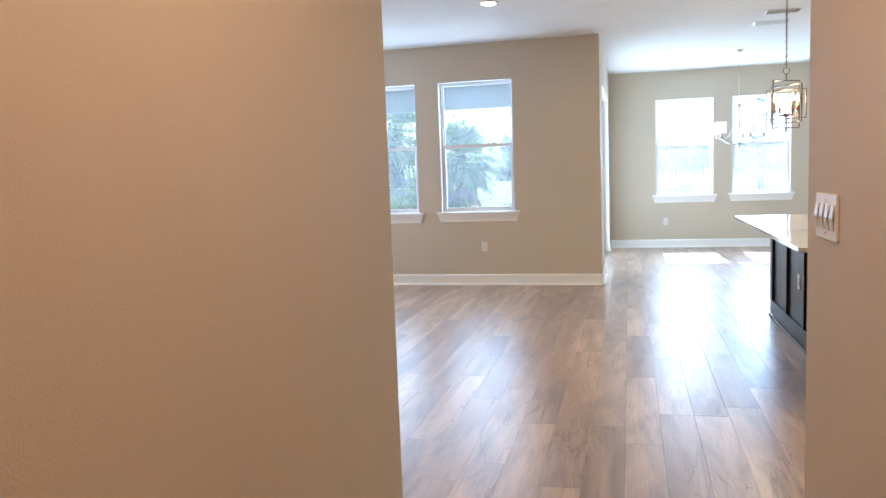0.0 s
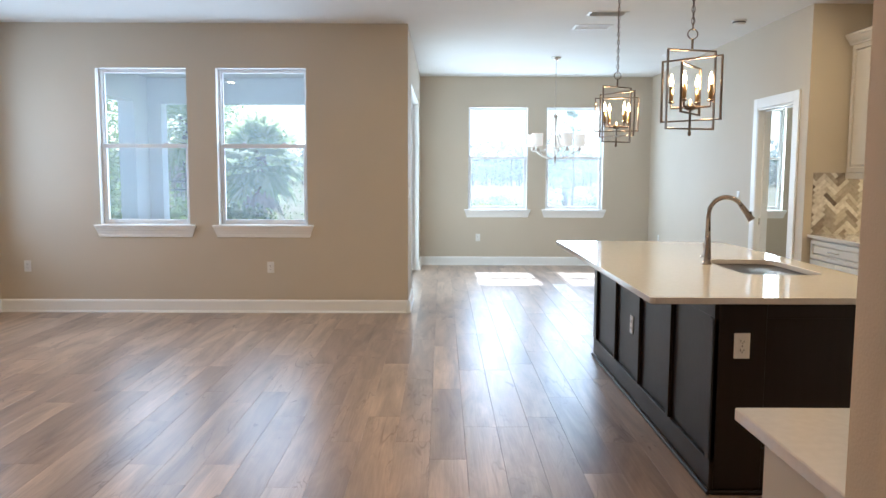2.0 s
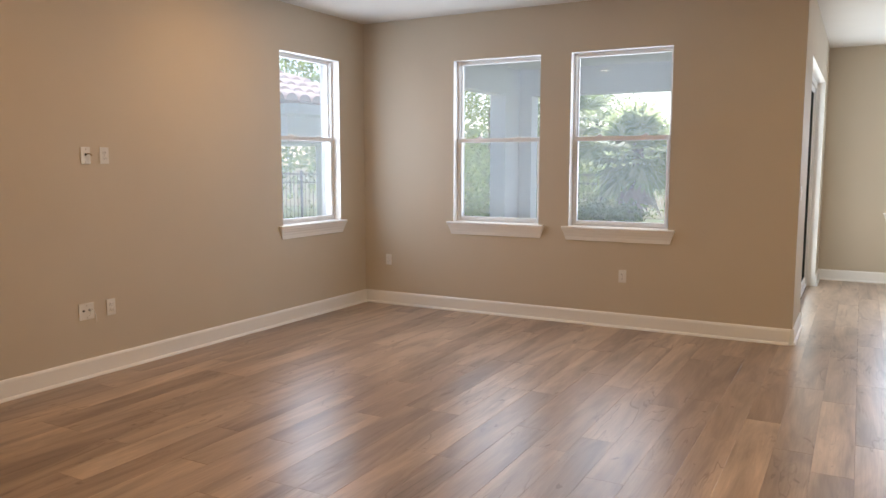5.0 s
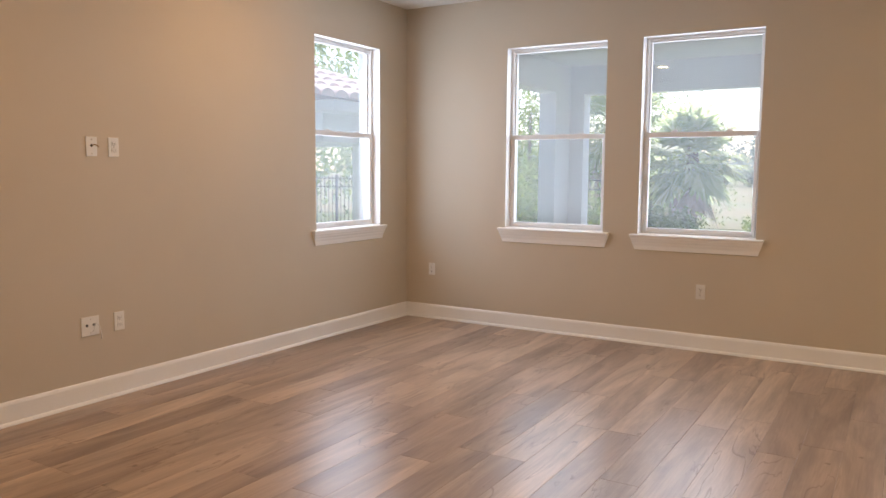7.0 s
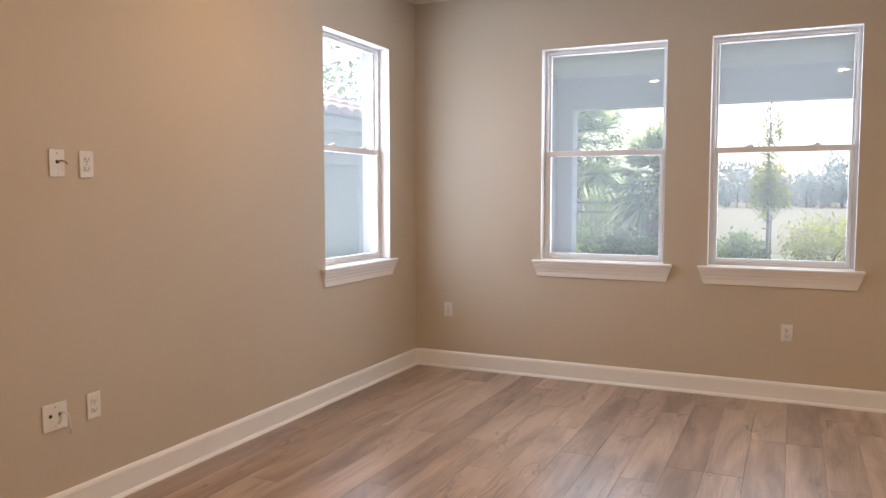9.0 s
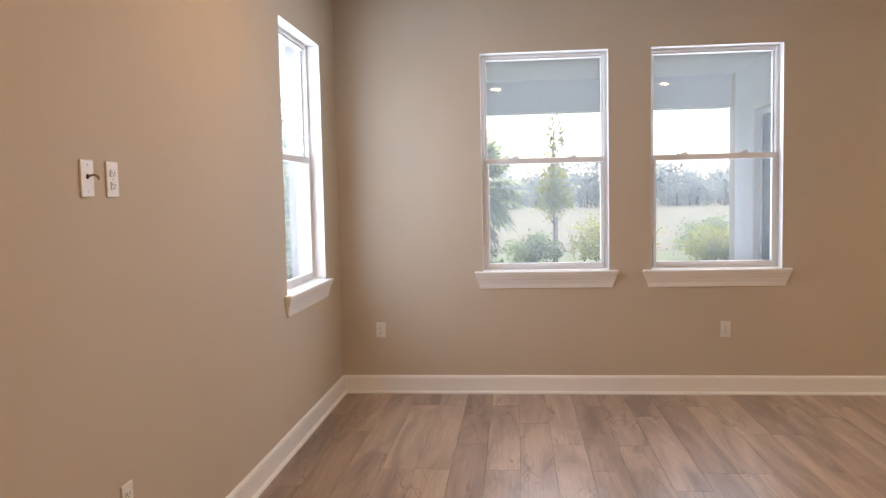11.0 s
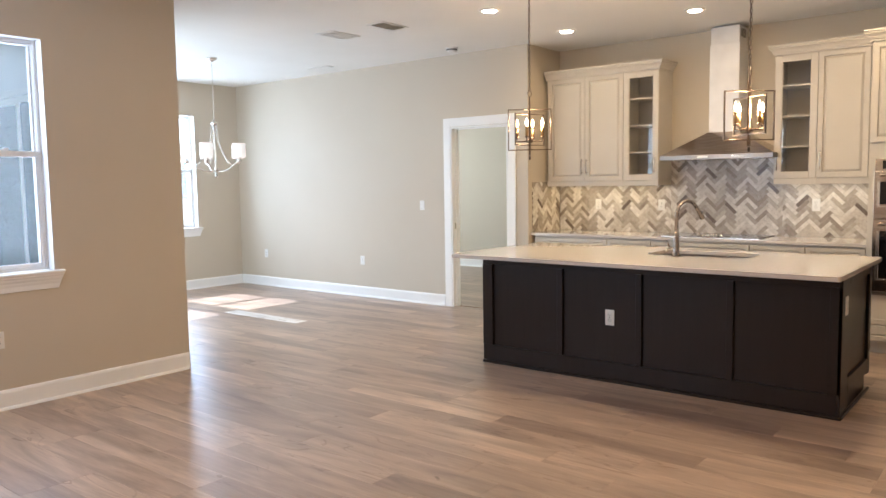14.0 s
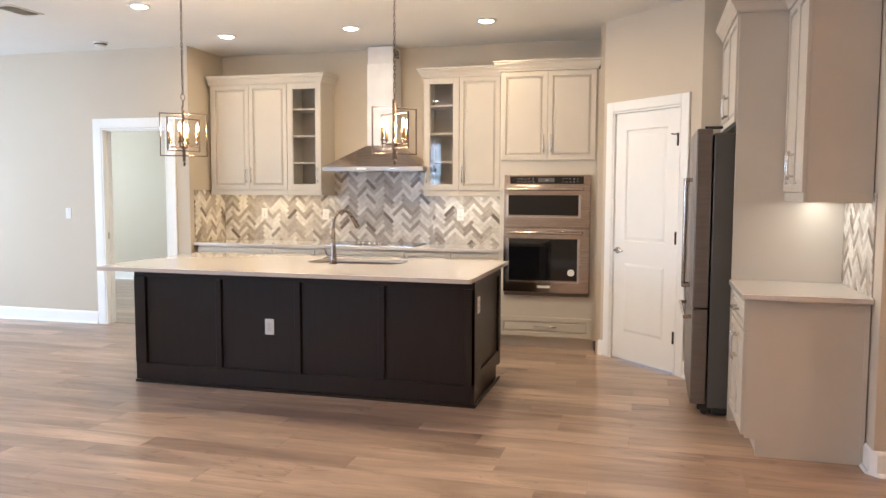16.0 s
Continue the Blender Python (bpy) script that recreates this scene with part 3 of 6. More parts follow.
    # apron: a moulded board with its ends cut back
    prof = [(0.0, -0.020), (-0.034, -0.020), (-0.034, -0.032), (-0.029, -0.040), (-0.026, -0.054), (-0.020, -0.066), (-0.018, -0.078), (-0.013, -0.092), (-0.010, -0.124), (0.0, -0.128)]
    bm = bmesh.new()
    A, B = [], []
    for y, z in prof:
        cut = (-z - 0.020) / 0.108 * 0.036
        A.append(bm.verts.new((-ex + 0.006 + cut, y, z0 + z))); B.append(bm.verts.new((w + ex - 0.006 - cut, y, z0 + z)))
    k = len(prof)
    for i in range(k):
        bm.faces.new((A[i], A[(i + 1) % k], B[(i + 1) % k], B[i]))
    bm.faces.new(A[::-1]); bm.faces.new(B)
    bmesh.ops.recalc_face_normals(bm, faces=bm.faces)
    part("apron", bm, M_TRIM, win)
    # stucco slope outside under the frame
    part("outer_sill", one_box(0.002, yb, z0 - 0.0005, w - 0.002, T - 0.002, z0 + 0.006), M_STUCCO, win)
    return win


LBL = "white single-hung vinyl window with moulded sill and apron"
window_unit("window_1", pose(A_WINS[0][0], YA, 0), A_WINS[0][1] - A_WINS[0][0], *A_Z, LBL)
window_unit("window_2", pose(A_WINS[1][0], YA, 0), A_WINS[1][1] - A_WINS[1][0], *A_Z, LBL)
window_unit("window_3", pose(XB, B_WIN[0], 0, 0, 0, 90), B_WIN[1] - B_WIN[0], *B_Z, LBL)
window_unit("window_4", pose(F_WINS[0][0], YF, 0), F_WINS[0][1] - F_WINS[0][0], *F_Z, LBL)
window_unit("window_5", pose(F_WINS[1][0], YF, 0), F_WINS[1][1] - F_WINS[1][0], *F_Z, LBL)
window_unit("window_6", pose(BED_WIN[0], YF, 0), BED_WIN[1] - BED_WIN[0], *F_Z, LBL)


def patio_door():
    """Three-panel sliding glass door; local x along the wall, y outward."""
    d = thing("door_1", "closed white sliding patio door, tinted panels darkened for mirrored trees", "door", pose(XC, SL0, 0, 0, 0, 90), kind="structure")
    w = SL1 - SL0
    bm = bmesh.new()
    box(bm, 0, 0.09, 0, 0.05, 0.198, SLZ, 0.004); box(bm, w - 0.05, 0.09, 0, w, 0.198, SLZ, 0.004)
    box(bm, 0.05, 0.09, SLZ - 0.06, w - 0.05, 0.198, SLZ, 0.004); box(bm, 0.05, 0.09, 0.0, w - 0.05, 0.198, 0.03, 0.004)
    part("door_frame", bm, M_VINYL, d)
    pw = (w - 0.10) / 3
    for i in range(3):
        a = 0.05 + i * pw
        y = 0.105 + 0.03 * (i % 2)
        s = 0.065
        bm = bmesh.new()
        box(bm, a, y, 0.032, a + s, y + 0.028, SLZ - 0.062, 0.003); box(bm, a + pw - s, y, 0.032, a + pw, y + 0.028, SLZ - 0.062, 0.003)
        box(bm, a + s, y, 0.032, a + pw - s, y + 0.028, 0.032 + 0.09, 0.003); box(bm, a + s, y, SLZ - 0.062 - s, a + pw - s, y + 0.028, SLZ - 0.062, 0.003)
        pn = part("panel", bm, M_VINYL, d)
        g = part("pane", one_box(a + s - 0.003, y + 0.012, 0.118, a + pw - s + 0.004, y + 0.017, SLZ - 0.062 - s + 0.004), M_TEAL, pn, "teal tinted glass, darkened for the trees it mirrors")
        g.visible_shadow = False
    part("door_handle", box(bmesh.new(), 0.05 + pw - 0.05, 0.07, 0.95, 0.05 + pw - 0.02, 0.104, 1.18, 0.006), M_NICKEL, d)


patio_door()


def casing(parent, x0, x1, z, wd=0.105, th=0.018, depth=0.12):
    """Flat casing round an opening on the room side, with jambs. Local y outward."""
    bm = bmesh.new()
    box(bm, x0 - wd, -th, 0, x0 - 0.004, 0, z + wd, 0.003); part("casing", bm, M_TRIM, parent)
    bm = bmesh.new()
    box(bm, x1 + 0.004, -th, 0, x1 + wd, 0, z + wd, 0.003); part("casing", bm, M_TRIM, parent)
    bm = bmesh.new()
    box(bm, x0 - 0.004, -th, z + 0.004, x1 + 0.004, 0, z + wd, 0.003); part("casing", bm, M_TRIM, parent)
    bm = bmesh.new()
    box(bm, x0, -th + 0.004, 0, x0 + 0.016, depth + 0.002, z - 0.016); box(bm, x1 - 0.016, -th + 0.004, 0, x1, depth + 0.002, z - 0.016); box(bm, x0, -th + 0.004, z - 0.016, x1, depth + 0.002, z)
    box(bm, x0 + 0.016, depth * 0.42, 0, x0 + 0.028, depth * 0.42 + 0.035, z - 0.028); box(bm, x1 - 0.028, depth * 0.42, 0, x1 - 0.016, depth * 0.42 + 0.035, z - 0.028)
    box(bm, x0 + 0.016, depth * 0.42, z - 0.028, x1 - 0.016, depth * 0.42 + 0.035, z - 0.016)
    part("jamb", bm, M_TRIM, parent)


d2 = thing("door_2", "open white cased doorway into a bright side room", "door", pose(XG, YF, 0, 0, 0, -90), kind="structure")
casing(d2, YF - GD1, YF - GD0, GDZ)
part("strike_plate", one_box(YF - GD1 + 0.0165, 0.030, 0.93, YF - GD1 + 0.019, 0.048, 1.0), M_NICKEL, d2, "nickel strike plate")


def two_panel_door(parent, x0, x1, z0, z1, y):
    """Moulded two-panel slab; front face at y."""
    bm = bmesh.new()
    xs = [x0, x0 + 0.125, x1 - 0.125, x1]
    zs = [z0, z0 + 0.24, z0 + 0.85, z0 + 1.03, z1 - 0.14, z1]
    vs = [[bm.verts.new((x, y, z)) for z in zs] for x in xs]
    panels = []
    for i in range(3):
        for j in range(5):
            f = bm.faces.new((vs[i][j], vs[i + 1][j], vs[i + 1][j + 1], vs[i][j + 1]))
            if i == 1 and j in (1, 3):
                panels.append(f)
    for f in panels:
        bmesh.ops.inset_region(bm, faces=[f], thickness=0.014, depth=-0.010)
        bmesh.ops.inset_region(bm, faces=[f], thickness=0.012, depth=0.0)
        bmesh.ops.inset_region(bm, faces=[f], thickness=0.030, depth=0.006)
    edge = [e for e in bm.edges if e.is_boundary]
    ext = bmesh.ops.extrude_edge_only(bm, edges=edge)["geom"]
    for q in ext:
        if isinstance(q, bmesh.types.BMVert):
            q.co.y += 0.035
    bmesh.ops.recalc_face_normals(bm, faces=bm.faces)
    return part("door_slab", bm, M_TRIM, parent)


def pantry_door():
    d = thing("door_3", "closed white two-panel pantry door with lever handle", "door", DG, kind="structure")
    casing(d, PD0, PD1, PDZ, 0.085, depth=0.11)
    slab = two_panel_door(d, PD0 + 0.019, PD1 - 0.019, 0.012, PDZ - 0.019, 0.004)
    bm = bmesh.new()
    kx = PD0 + 0.075
    rod(bm, (kx, 0.004, 0.96), (kx, -0.012, 0.96), 0.030, 0.028, 20)
    rod(bm, (kx, -0.012, 0.96), (kx, -0.045, 0.96), 0.010, 0.010, 12)
    tube(bm, [(kx, -0.045, 0.96), (kx + 0.03, -0.05, 0.962), (kx + 0.07, -0.05, 0.966), (kx + 0.105, -0.047, 0.958)], [0.010, 0.010, 0.008, 0.006], 10)
    part("door_handle", smooth(bm), M_NICKEL, slab, "satin nickel lever handle")
    for z in (0.25, 1.05, 1.83):
        bm = bmesh.new()
        rod(bm, (PD1 - 0.020, -0.015, z), (PD1 - 0.020, -0.015, z + 0.10), 0.009, None, 10)
        box(bm, PD1 - 0.030, -0.014, z, PD1 - 0.019, 0.003, z + 0.10)
        part("hinge", bm, M_BLKPL, d, "dark hinge")
    bm = bmesh.new()
    tube(bm, [(PD1 - 0.02, -0.008, 1.925), (PD1 - 0.05, -0.02, 1.92), (PD1 - 0.075, -0.03, 1.925)], 0.005, 8)
    part("hinge_stop", bm, M_BLKPL, d)


pantry_door()

# ---- outlets and switches ----
def wall_plate(name, m, label, gangs=1, kind_="outlet", category="outlet", w=None):
    """Local: centre on the wall face, facing -y."""
    w = w or (0.072 + 0.046 * (gangs - 1))
    pl = thing(name, label, category, m)
    part("plate", box(bmesh.new(), -w / 2, -0.006, -0.058, w / 2, 0.0, 0.058, 0.0025, 2), M_PLATE, pl)
    for g in range(gangs):
        cx = (g - (gangs - 1) / 2) * 0.046
        if kind_ == "outlet":
            for cz in (-0.020, 0.020):
                bm = bmesh.new()
                box(bm, cx - 0.016, -0.0085, cz - 0.0135, cx + 0.016, -0.005, cz + 0.0135, 0.003)
                so = part("socket", bm, M_PLATE, pl)
                bm = bmesh.new()
                box(bm, cx - 0.0085, -0.0092, cz - 0.003, cx - 0.0060, -0.0080, cz + 0.007); box(bm, cx + 0.0060, -0.0092, cz - 0.003, cx + 0.0085, -0.0080, cz + 0.006)
                rod(bm, (cx, -0.0080, cz - 0.0075), (cx, -0.0092, cz - 0.0075), 0.0028, None, 8)
                part("slots", bm, M_SLOT, so, "dark slots")
        elif kind_ == "switch":
            bm = bmesh.new()
            box(bm, cx - 0.0165, -0.0075, -0.033, cx + 0.0165, -0.005, 0.033, 0.0015)
            A = [(-0.0075, -0.031), (-0.0125, 0.0), (-0.0085, 0.031)]
            vs = [[bm.verts.new((cx + sx, y, z)) for y, z in A] for sx in (-0.0145, 0.0145)]
            for i in range(2):
                bm.faces.new((vs[0][i], vs[1][i], vs[1][i + 1], vs[0][i + 1]))
            part("rocker", bm, M_PLATE, pl)
        elif kind_ == "cable":
            bm = bmesh.new()
            rod(bm, (cx, -0.005, 0.006), (cx, -0.009, 0.006), 0.009, 0.007, 12)
            part("bushing", bm, M_SLOT, pl, "dark cable hole")
    for sz in (-0.042, 0.042) if kind_ != "outlet" else (0.0,):
        bm = bmesh.new()
        rod(bm, (0, -0.0055, sz), (0, -0.0068, sz), 0.003, None, 8)
        part("screw", bm, M_NICKEL, pl)
    return pl


OUT_L = "white plastic duplex outlet on a beige wall"
NW, WW, EW = 0, 90, -90                  # turn of a plate on a wall that faces -y, +x, -x
for x, z in ((-4.131, 0.479), (-1.614, 0.475)):
    wall_plate("wall_outlet", pose(x, YA, z), OUT_L)
wall_plate("wall_outlet", pose(0.726, YF, 0.44), OUT_L)
for y in (11.405, 13.397):
    wall_plate("wall_outlet", pose(XG, y, 0.478, 0, 0, EW), OUT_L)
wall_plate("light_switch", pose(XG, 10.36, 1.205, 0, 0, EW), "white rocker light switch beside a cased doorway", 1, "switch", "switch")
wall_plate("light_switch", pose(XC, 9.93, 1.25, 0, 0, WW), "white rocker light switch near the patio door", 1, "switch", "switch")
wall_plate("light_switch", pose(HALL_E, 2.486, 1.288, 0, 0, EW) @ Matrix.Diagonal((1, 1, 0.9, 1)), "white four-gang rocker switch plate on the hallway wall", 4, "switch", "switch", 0.186)
wall_plate("wall_outlet", pose(XB, 6.600, 1.546, 0, 0, WW), "white duplex outlet high on the beige wall")
wall_plate("wall_outlet", pose(XB, 6.596, 0.469, 0, 0, WW), "white duplex outlet low on the beige wall")
cp = wall_plate("cable_plate", pose(XB, 6.452, 1.546, 0, 0, WW), "white blank wall plate with a loose cable end", 1, "cable", "wall plate")
bm = bmesh.new()
tube(bm, [(0, -0.007, 0.006), (0.012, -0.020, 0.012), (0.026, -0.026, 0.006), (0.036, -0.022, -0.002)], 0.0035, 8)
part("cable", smooth(bm), M_BRASS, cp, "short brown cable end")
cp = wall_plate("cable_plate", pose(XB, 6.398, 0.469, 0, 0, WW), "white two-gang wall plate with a thin white cable hanging out", 2, "cable", "wall plate")
bm = bmesh.new()
tube(bm, [(0.02, -0.007, 0.006), (0.03, -0.022, 0.016), (0.045, -0.028, 0.0), (0.055, -0.024, -0.035), (0.066, -0.018, -0.075), (0.064, -0.016, -0.088)], 0.0028, 8)
tube(bm, [(0.02, -0.007, 0.004), (0.022, -0.020, -0.006), (0.012, -0.028, -0.020), (0.0, -0.022, -0.03)], 0.0022, 8)
part("cable", smooth(bm), M_PLATE, cp, "thin white cable")


# ---- cabinets ----
def front(bm, x0, x1, z0, z1, y, th=0.020, rail=0.055, raised=True, hole=False):
    """A framed cabinet front whose outer face lies at y - th."""
    vs = bmesh.ops.create_cube(bm, size=1, matrix=Matrix.Translation(((x0 + x1) / 2, y - th / 2, (z0 + z1) / 2)) @ Matrix.Diagonal((x1 - x0, th, z1 - z0, 1)))["verts"]
    fs = {f for v in vs for f in v.link_faces}
    f = min(fs, key=lambda q: q.calc_center_median().y)
    r = min(rail, (z1 - z0) * 0.27)
    bmesh.ops.inset_region(bm, faces=[f], thickness=0.004, depth=0.002)
    bmesh.ops.inset_region(bm, faces=[f], thickness=r, depth=0.0)
    bmesh.ops.inset_region(bm, faces=[f], thickness=0.005, depth=-0.015)
    if raised and not hole:
        bmesh.ops.inset_region(bm, faces=[f], thickness=0.007, depth=0.0)
        bmesh.ops.inset_region(bm, faces=[f], thickness=min(0.026, (z1 - z0) * 0.1), depth=0.012)
    return bm


def glass_front(x0, x1, z0, z1, y, th=0.020, r=0.058):
    bm = bmesh.new()
    box(bm, x0, y - th, z0, x0 + r, y, z1, 0.002); box(bm, x1 - r, y - th, z0, x1, y, z1, 0.002)
    box(bm, x0 + r, y - th, z0, x1 - r, y, z0 + r, 0.002); box(bm, x0 + r, y - th, z1 - r, x1 - r, y, z1, 0.002)
    box(bm, x0 + r - 0.001, y - th + 0.006, z0 + r - 0.001, x0 + r + 0.006, y - 0.002, z1 - r + 0.001); box(bm, x1 - r - 0.006, y - th + 0.006, z0 + r - 0.001, x1 - r + 0.001, y - 0.002, z1 - r + 0.001)
    return bm


def pull(bm, a, b, out=0.034, r=0.0062):
    """An arched bar pull from a to b, standing off towards -y."""
    a, b = Vector(a), Vector(b)
    o = Vector((0, -out, 0))
    d = (b - a)
    rod(bm, a, a + o, r * 1.1, None, 10)
    rod(bm, b, b + o, r * 1.1, None, 10)
    tube(bm, [a - d * 0.16 + o * 0.82, a + o, a + d * 0.25 + o * 1.08, a + d * 0.5 + o * 1.12, a + d * 0.75 + o * 1.08, b + o, b + d * 0.16 + o * 0.82], [r * 0.8, r * 1.1, r, r, r, r * 1.1, r * 0.8], 8)
    return smooth(bm)


def add_door(parent, x0, x1, z0, z1, y, hx=None, hz=None, horiz=False, glass=False, handle_len=0.125):
    if glass:
        d = part("door", glass_front(x0, x1, z0, z1, y), M_CAB, parent, "glass-fronted door")
        g = part("pane", one_box(x0 + 0.056, y - 0.010, z0 + 0.056, x1 - 0.056, y - 0.006, z1 - 0.056), M_CABGL, d, "clear glass")
        g.visible_shadow = False
    else:
        d = part("drawer" if horiz else "door", front(bmesh.new(), x0, x1, z0, z1, y), M_CAB, parent)
    if hx is not None:
        bm = bmesh.new()
        yy = y - 0.019
        if horiz:
            pull(bm, (hx - handle_len / 2, yy, hz), (hx + handle_len / 2, yy, hz))
        else:
            pull(bm, (hx, yy, hz - handle_len / 2), (hx, yy, hz + handle_len / 2))
        part("handle", bm, M_NICKEL, d, "satin nickel bar pull")
    return d


def carcass(parent, w, depth, z0, z1, shelves=0, y0=0.0):
    """An open box seen through its front, with shelves."""
    t = 0.018
    bm = bmesh.new()
    box(bm, 0.0005, y0, z0, t, y0 + depth, z1); box(bm, w - t, y0, z0, w - 0.0005, y0 + depth, z1)
    box(bm, t, y0, z0, w - t, y0 + depth, z0 + t); box(bm, t, y0, z1 - t, w - t, y0 + depth, z1)
    part("body", bm, M_CAB, parent)
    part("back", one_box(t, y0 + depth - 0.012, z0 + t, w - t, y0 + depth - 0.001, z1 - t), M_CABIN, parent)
    for i in range(shelves):
        z = z0 + (z1 - z0) * (i + 1) / (shelves + 1)
        part("shelf", one_box(t, y0 + 0.025, z, w - t, y0 + depth - 0.012, z + 0.018), M_CAB, parent)


CROWN = [(0.0, 0.0), (-0.012, 0.0), (-0.014, 0.014), (-0.022, 0.022), (-0.030, 0.040), (-0.044, 0.056), (-0.050, 0.062), (-0.050, 0.074), (-0.058, 0.080), (-0.058, 0.095), (0.0, 0.095)]


def crown(parent, w, depth, z, y, left=True, right=True):
    """Crown moulding on a cabinet's top: front and returns, mitred."""
    bm = bmesh.new()
    k = len(CROWN)
    A = [bm.verts.new(((d if left else 0.0), y + d, z + h)) for d, h in CROWN]
    B = [bm.verts.new((w + (-d if right else 0.0), y + d, z + h)) for d, h in CROWN]
    for i in range(k - 1):
        bm.faces.new((A[i], A[i + 1], B[i + 1], B[i]))
    for flag, R, sx, x0 in ((left, A, 1, 0.0), (right, B, -1, w)):
        if flag:
            E = [bm.verts.new((x0 + sx * d, y + depth, z + h)) for d, h in CROWN]
            for i in range(k - 1):
                bm.faces.new((E[i], E[i + 1], R[i + 1], R[i]))
    top = [bm.verts.new(p) for p in ((-0.058 if left else 0, y - 0.058, z + 0.0945), (w + (0.058 if right else 0), y - 0.058, z + 0.0945), (w + (0.058 if right else 0), y + depth, z + 0.0945), (-0.058 if left else 0, y + depth, z + 0.0945))]
    bm.faces.new(top)
    bmesh.ops.recalc_face_normals(bm, faces=bm.faces)
    return part("crown_moulding", bm, M_CAB, parent)


UZ0, UZ1 = 1.470, 2.575
UP_L = "cream painted wall cabinet with raised-panel doors and crown moulding"


def wall_cabinet(m, w, plan, depth=0.33, z0=UZ0, z1=UZ1, label=UP_L, cl=False, cr=False, rail=True, group="wall cabinets"):
    """plan: list of (x0, x1, kind, handle x or None). Local front at y 0."""
    c = thing("wall_cabinet", label, "cabinet", m, group)
    glassy = any(p[2] == "glass" for p in plan)
    carcass(c, w, depth, z0, z1, 3 if glassy else 0) if glassy else part("body", one_box(0.0005, 0, z0, w - 0.0005, depth, z1), M_CAB, c)
    for x0, x1, kind_, hx in plan:
        add_door(c, x0 + 0.002, x1 - 0.002, z0 + 0.002, z1 - 0.002, -0.001, hx, z0 + 0.155, False, kind_ == "glass")
    if rail:
        bm = bmesh.new()
        box(bm, 0.0, -0.014, z0 - 0.055, w, 0.004, z0 - 0.001, 0.003)
        part("light_rail", bm, M_CAB, c)
        for flag, x in ((cl, 0.0), (cr, w - 0.018)):
            if flag:
                part("light_rail", one_box(x, 0.0045, z0 - 0.055, x + 0.018, depth, z0 - 0.001), M_CAB, c)
    crown(c, w, depth, z1, -0.021, cl, cr)
    return c


def K(y, x=3.77):
    return pose(x, y, 0, 0, 0, -90)


# left group: two doors, then a glass door
wall_cabinet(K(8.80), 0.916, [(0.03, 0.474, "door", 0.446), (0.474, 0.916, "door", 0.502)])
wall_cabinet(K(7.884), 0.384, [(0.0, 0.384, "glass", 0.352)], label="cream wall cabinet with a glass door and bare shelves", cr=True)
# right group
wall_cabinet(K(6.391), 0.363, [(0.0, 0.363, "glass", 0.035)], label="cream wall cabinet with a glass door and bare shelves", cl=True)
wall_cabinet(K(6.028), 0.465, [(0.0, 0.41, "door", 0.036)], label="cream painted single-door wall cabinet with raised panel")

# base cabinets along the kitchen wall
def base_cabinet(m, w, doors, depth=0.60, drawer=True, label="cream painted base cabinet with raised-panel fronts", handles=True):
    c = thing("base_cabinet", label, "cabinet", m, "base cabinets")
    part("body", one_box(0.0005, 0, 0.10, w - 0.0005, depth, 0.884), M_CAB, c)
    part("toe_kick", one_box(0.0005, 0.065, 0.0, w - 0.0005, 0.083, 0.10), M_CAB, c)
    zt = 0.868
    if drawer:
        add_door(c, 0.006, w - 0.006, 0.705, zt, -0.001, w / 2 if handles else None, 0.787, True)
    zd = 0.695 if drawer else zt
    if doors == 2:
        add_door(c, 0.006, w / 2 - 0.002, 0.115, zd, -0.001, w / 2 - 0.035, zd - 0.13)
        add_door(c, w / 2 + 0.002, w - 0.006, 0.115, zd, -0.001, w / 2 + 0.035, zd - 0.13)
    else:
        add_door(c, 0.006, w - 0.006, 0.115, zd, -0.001, 0.04, zd - 0.13)
    return c


for y1, y0, nd in ((8.80, 7.93, 2), (7.93, 7.455, 1), (7.455, 6.506, 2), (6.506, 6.037, 1), (6.037, 5.565, 1)):
    base_cabinet(K(y1, 3.50), y1 - y0, nd)


def slab_top(loops, z0, z1, bevel=0.004):
    """A flat plate with holes; loops of (x, y), the outer one first."""
    bm = bmesh.new()
    es = []
    for lp in loops:
        vs = [bm.verts.new((x, y, z1)) for x, y in lp]
        es += [bm.edges.new((vs[i], vs[(i + 1) % len(vs)])) for i in range(len(vs))]
    bmesh.ops.triangle_fill(bm, use_beauty=True, use_dissolve=False, edges=es)
    bmesh.ops.recalc_face_normals(bm, faces=bm.faces)
    if bm.faces and sum(f.normal.z for f in bm.faces) < 0:
        bmesh.ops.reverse_faces(bm, faces=bm.faces)
    g = bmesh.ops.extrude_face_region(bm, geom=list(bm.faces))["geom"]
    low = [q for q in g if isinstance(q, bmesh.types.BMVert)]
    for q in low:
        q.co.z = z0
    bmesh.ops.recalc_face_normals(bm, faces=bm.faces)
    if bevel:
        sharp = [e for e in bm.edges if len(e.link_faces) == 2 and e.calc_face_angle(0) > radians(70) and abs(e.verts[0].co.z - e.verts[1].co.z) < 1e-5]
        bmesh.ops.bevel(bm, geom=sharp, offset=bevel, segments=2, affect="EDGES", profile=0.5)
    return bm


def round_rect(x0, y0, x1, y1, r, n=6):
    pts = []
    for cx, cy, a in ((x1 - r, y1 - r, 0), (x0 + r, y1 - r, 90), (x0 + r, y0 + r, 180), (x1 - r, y0 + r, 270)):
        for i in range(n + 1):
            t = radians(a + 90 * i / n)
            pts.append((cx + r * math.cos(t), cy + r * math.sin(t)))
    return pts


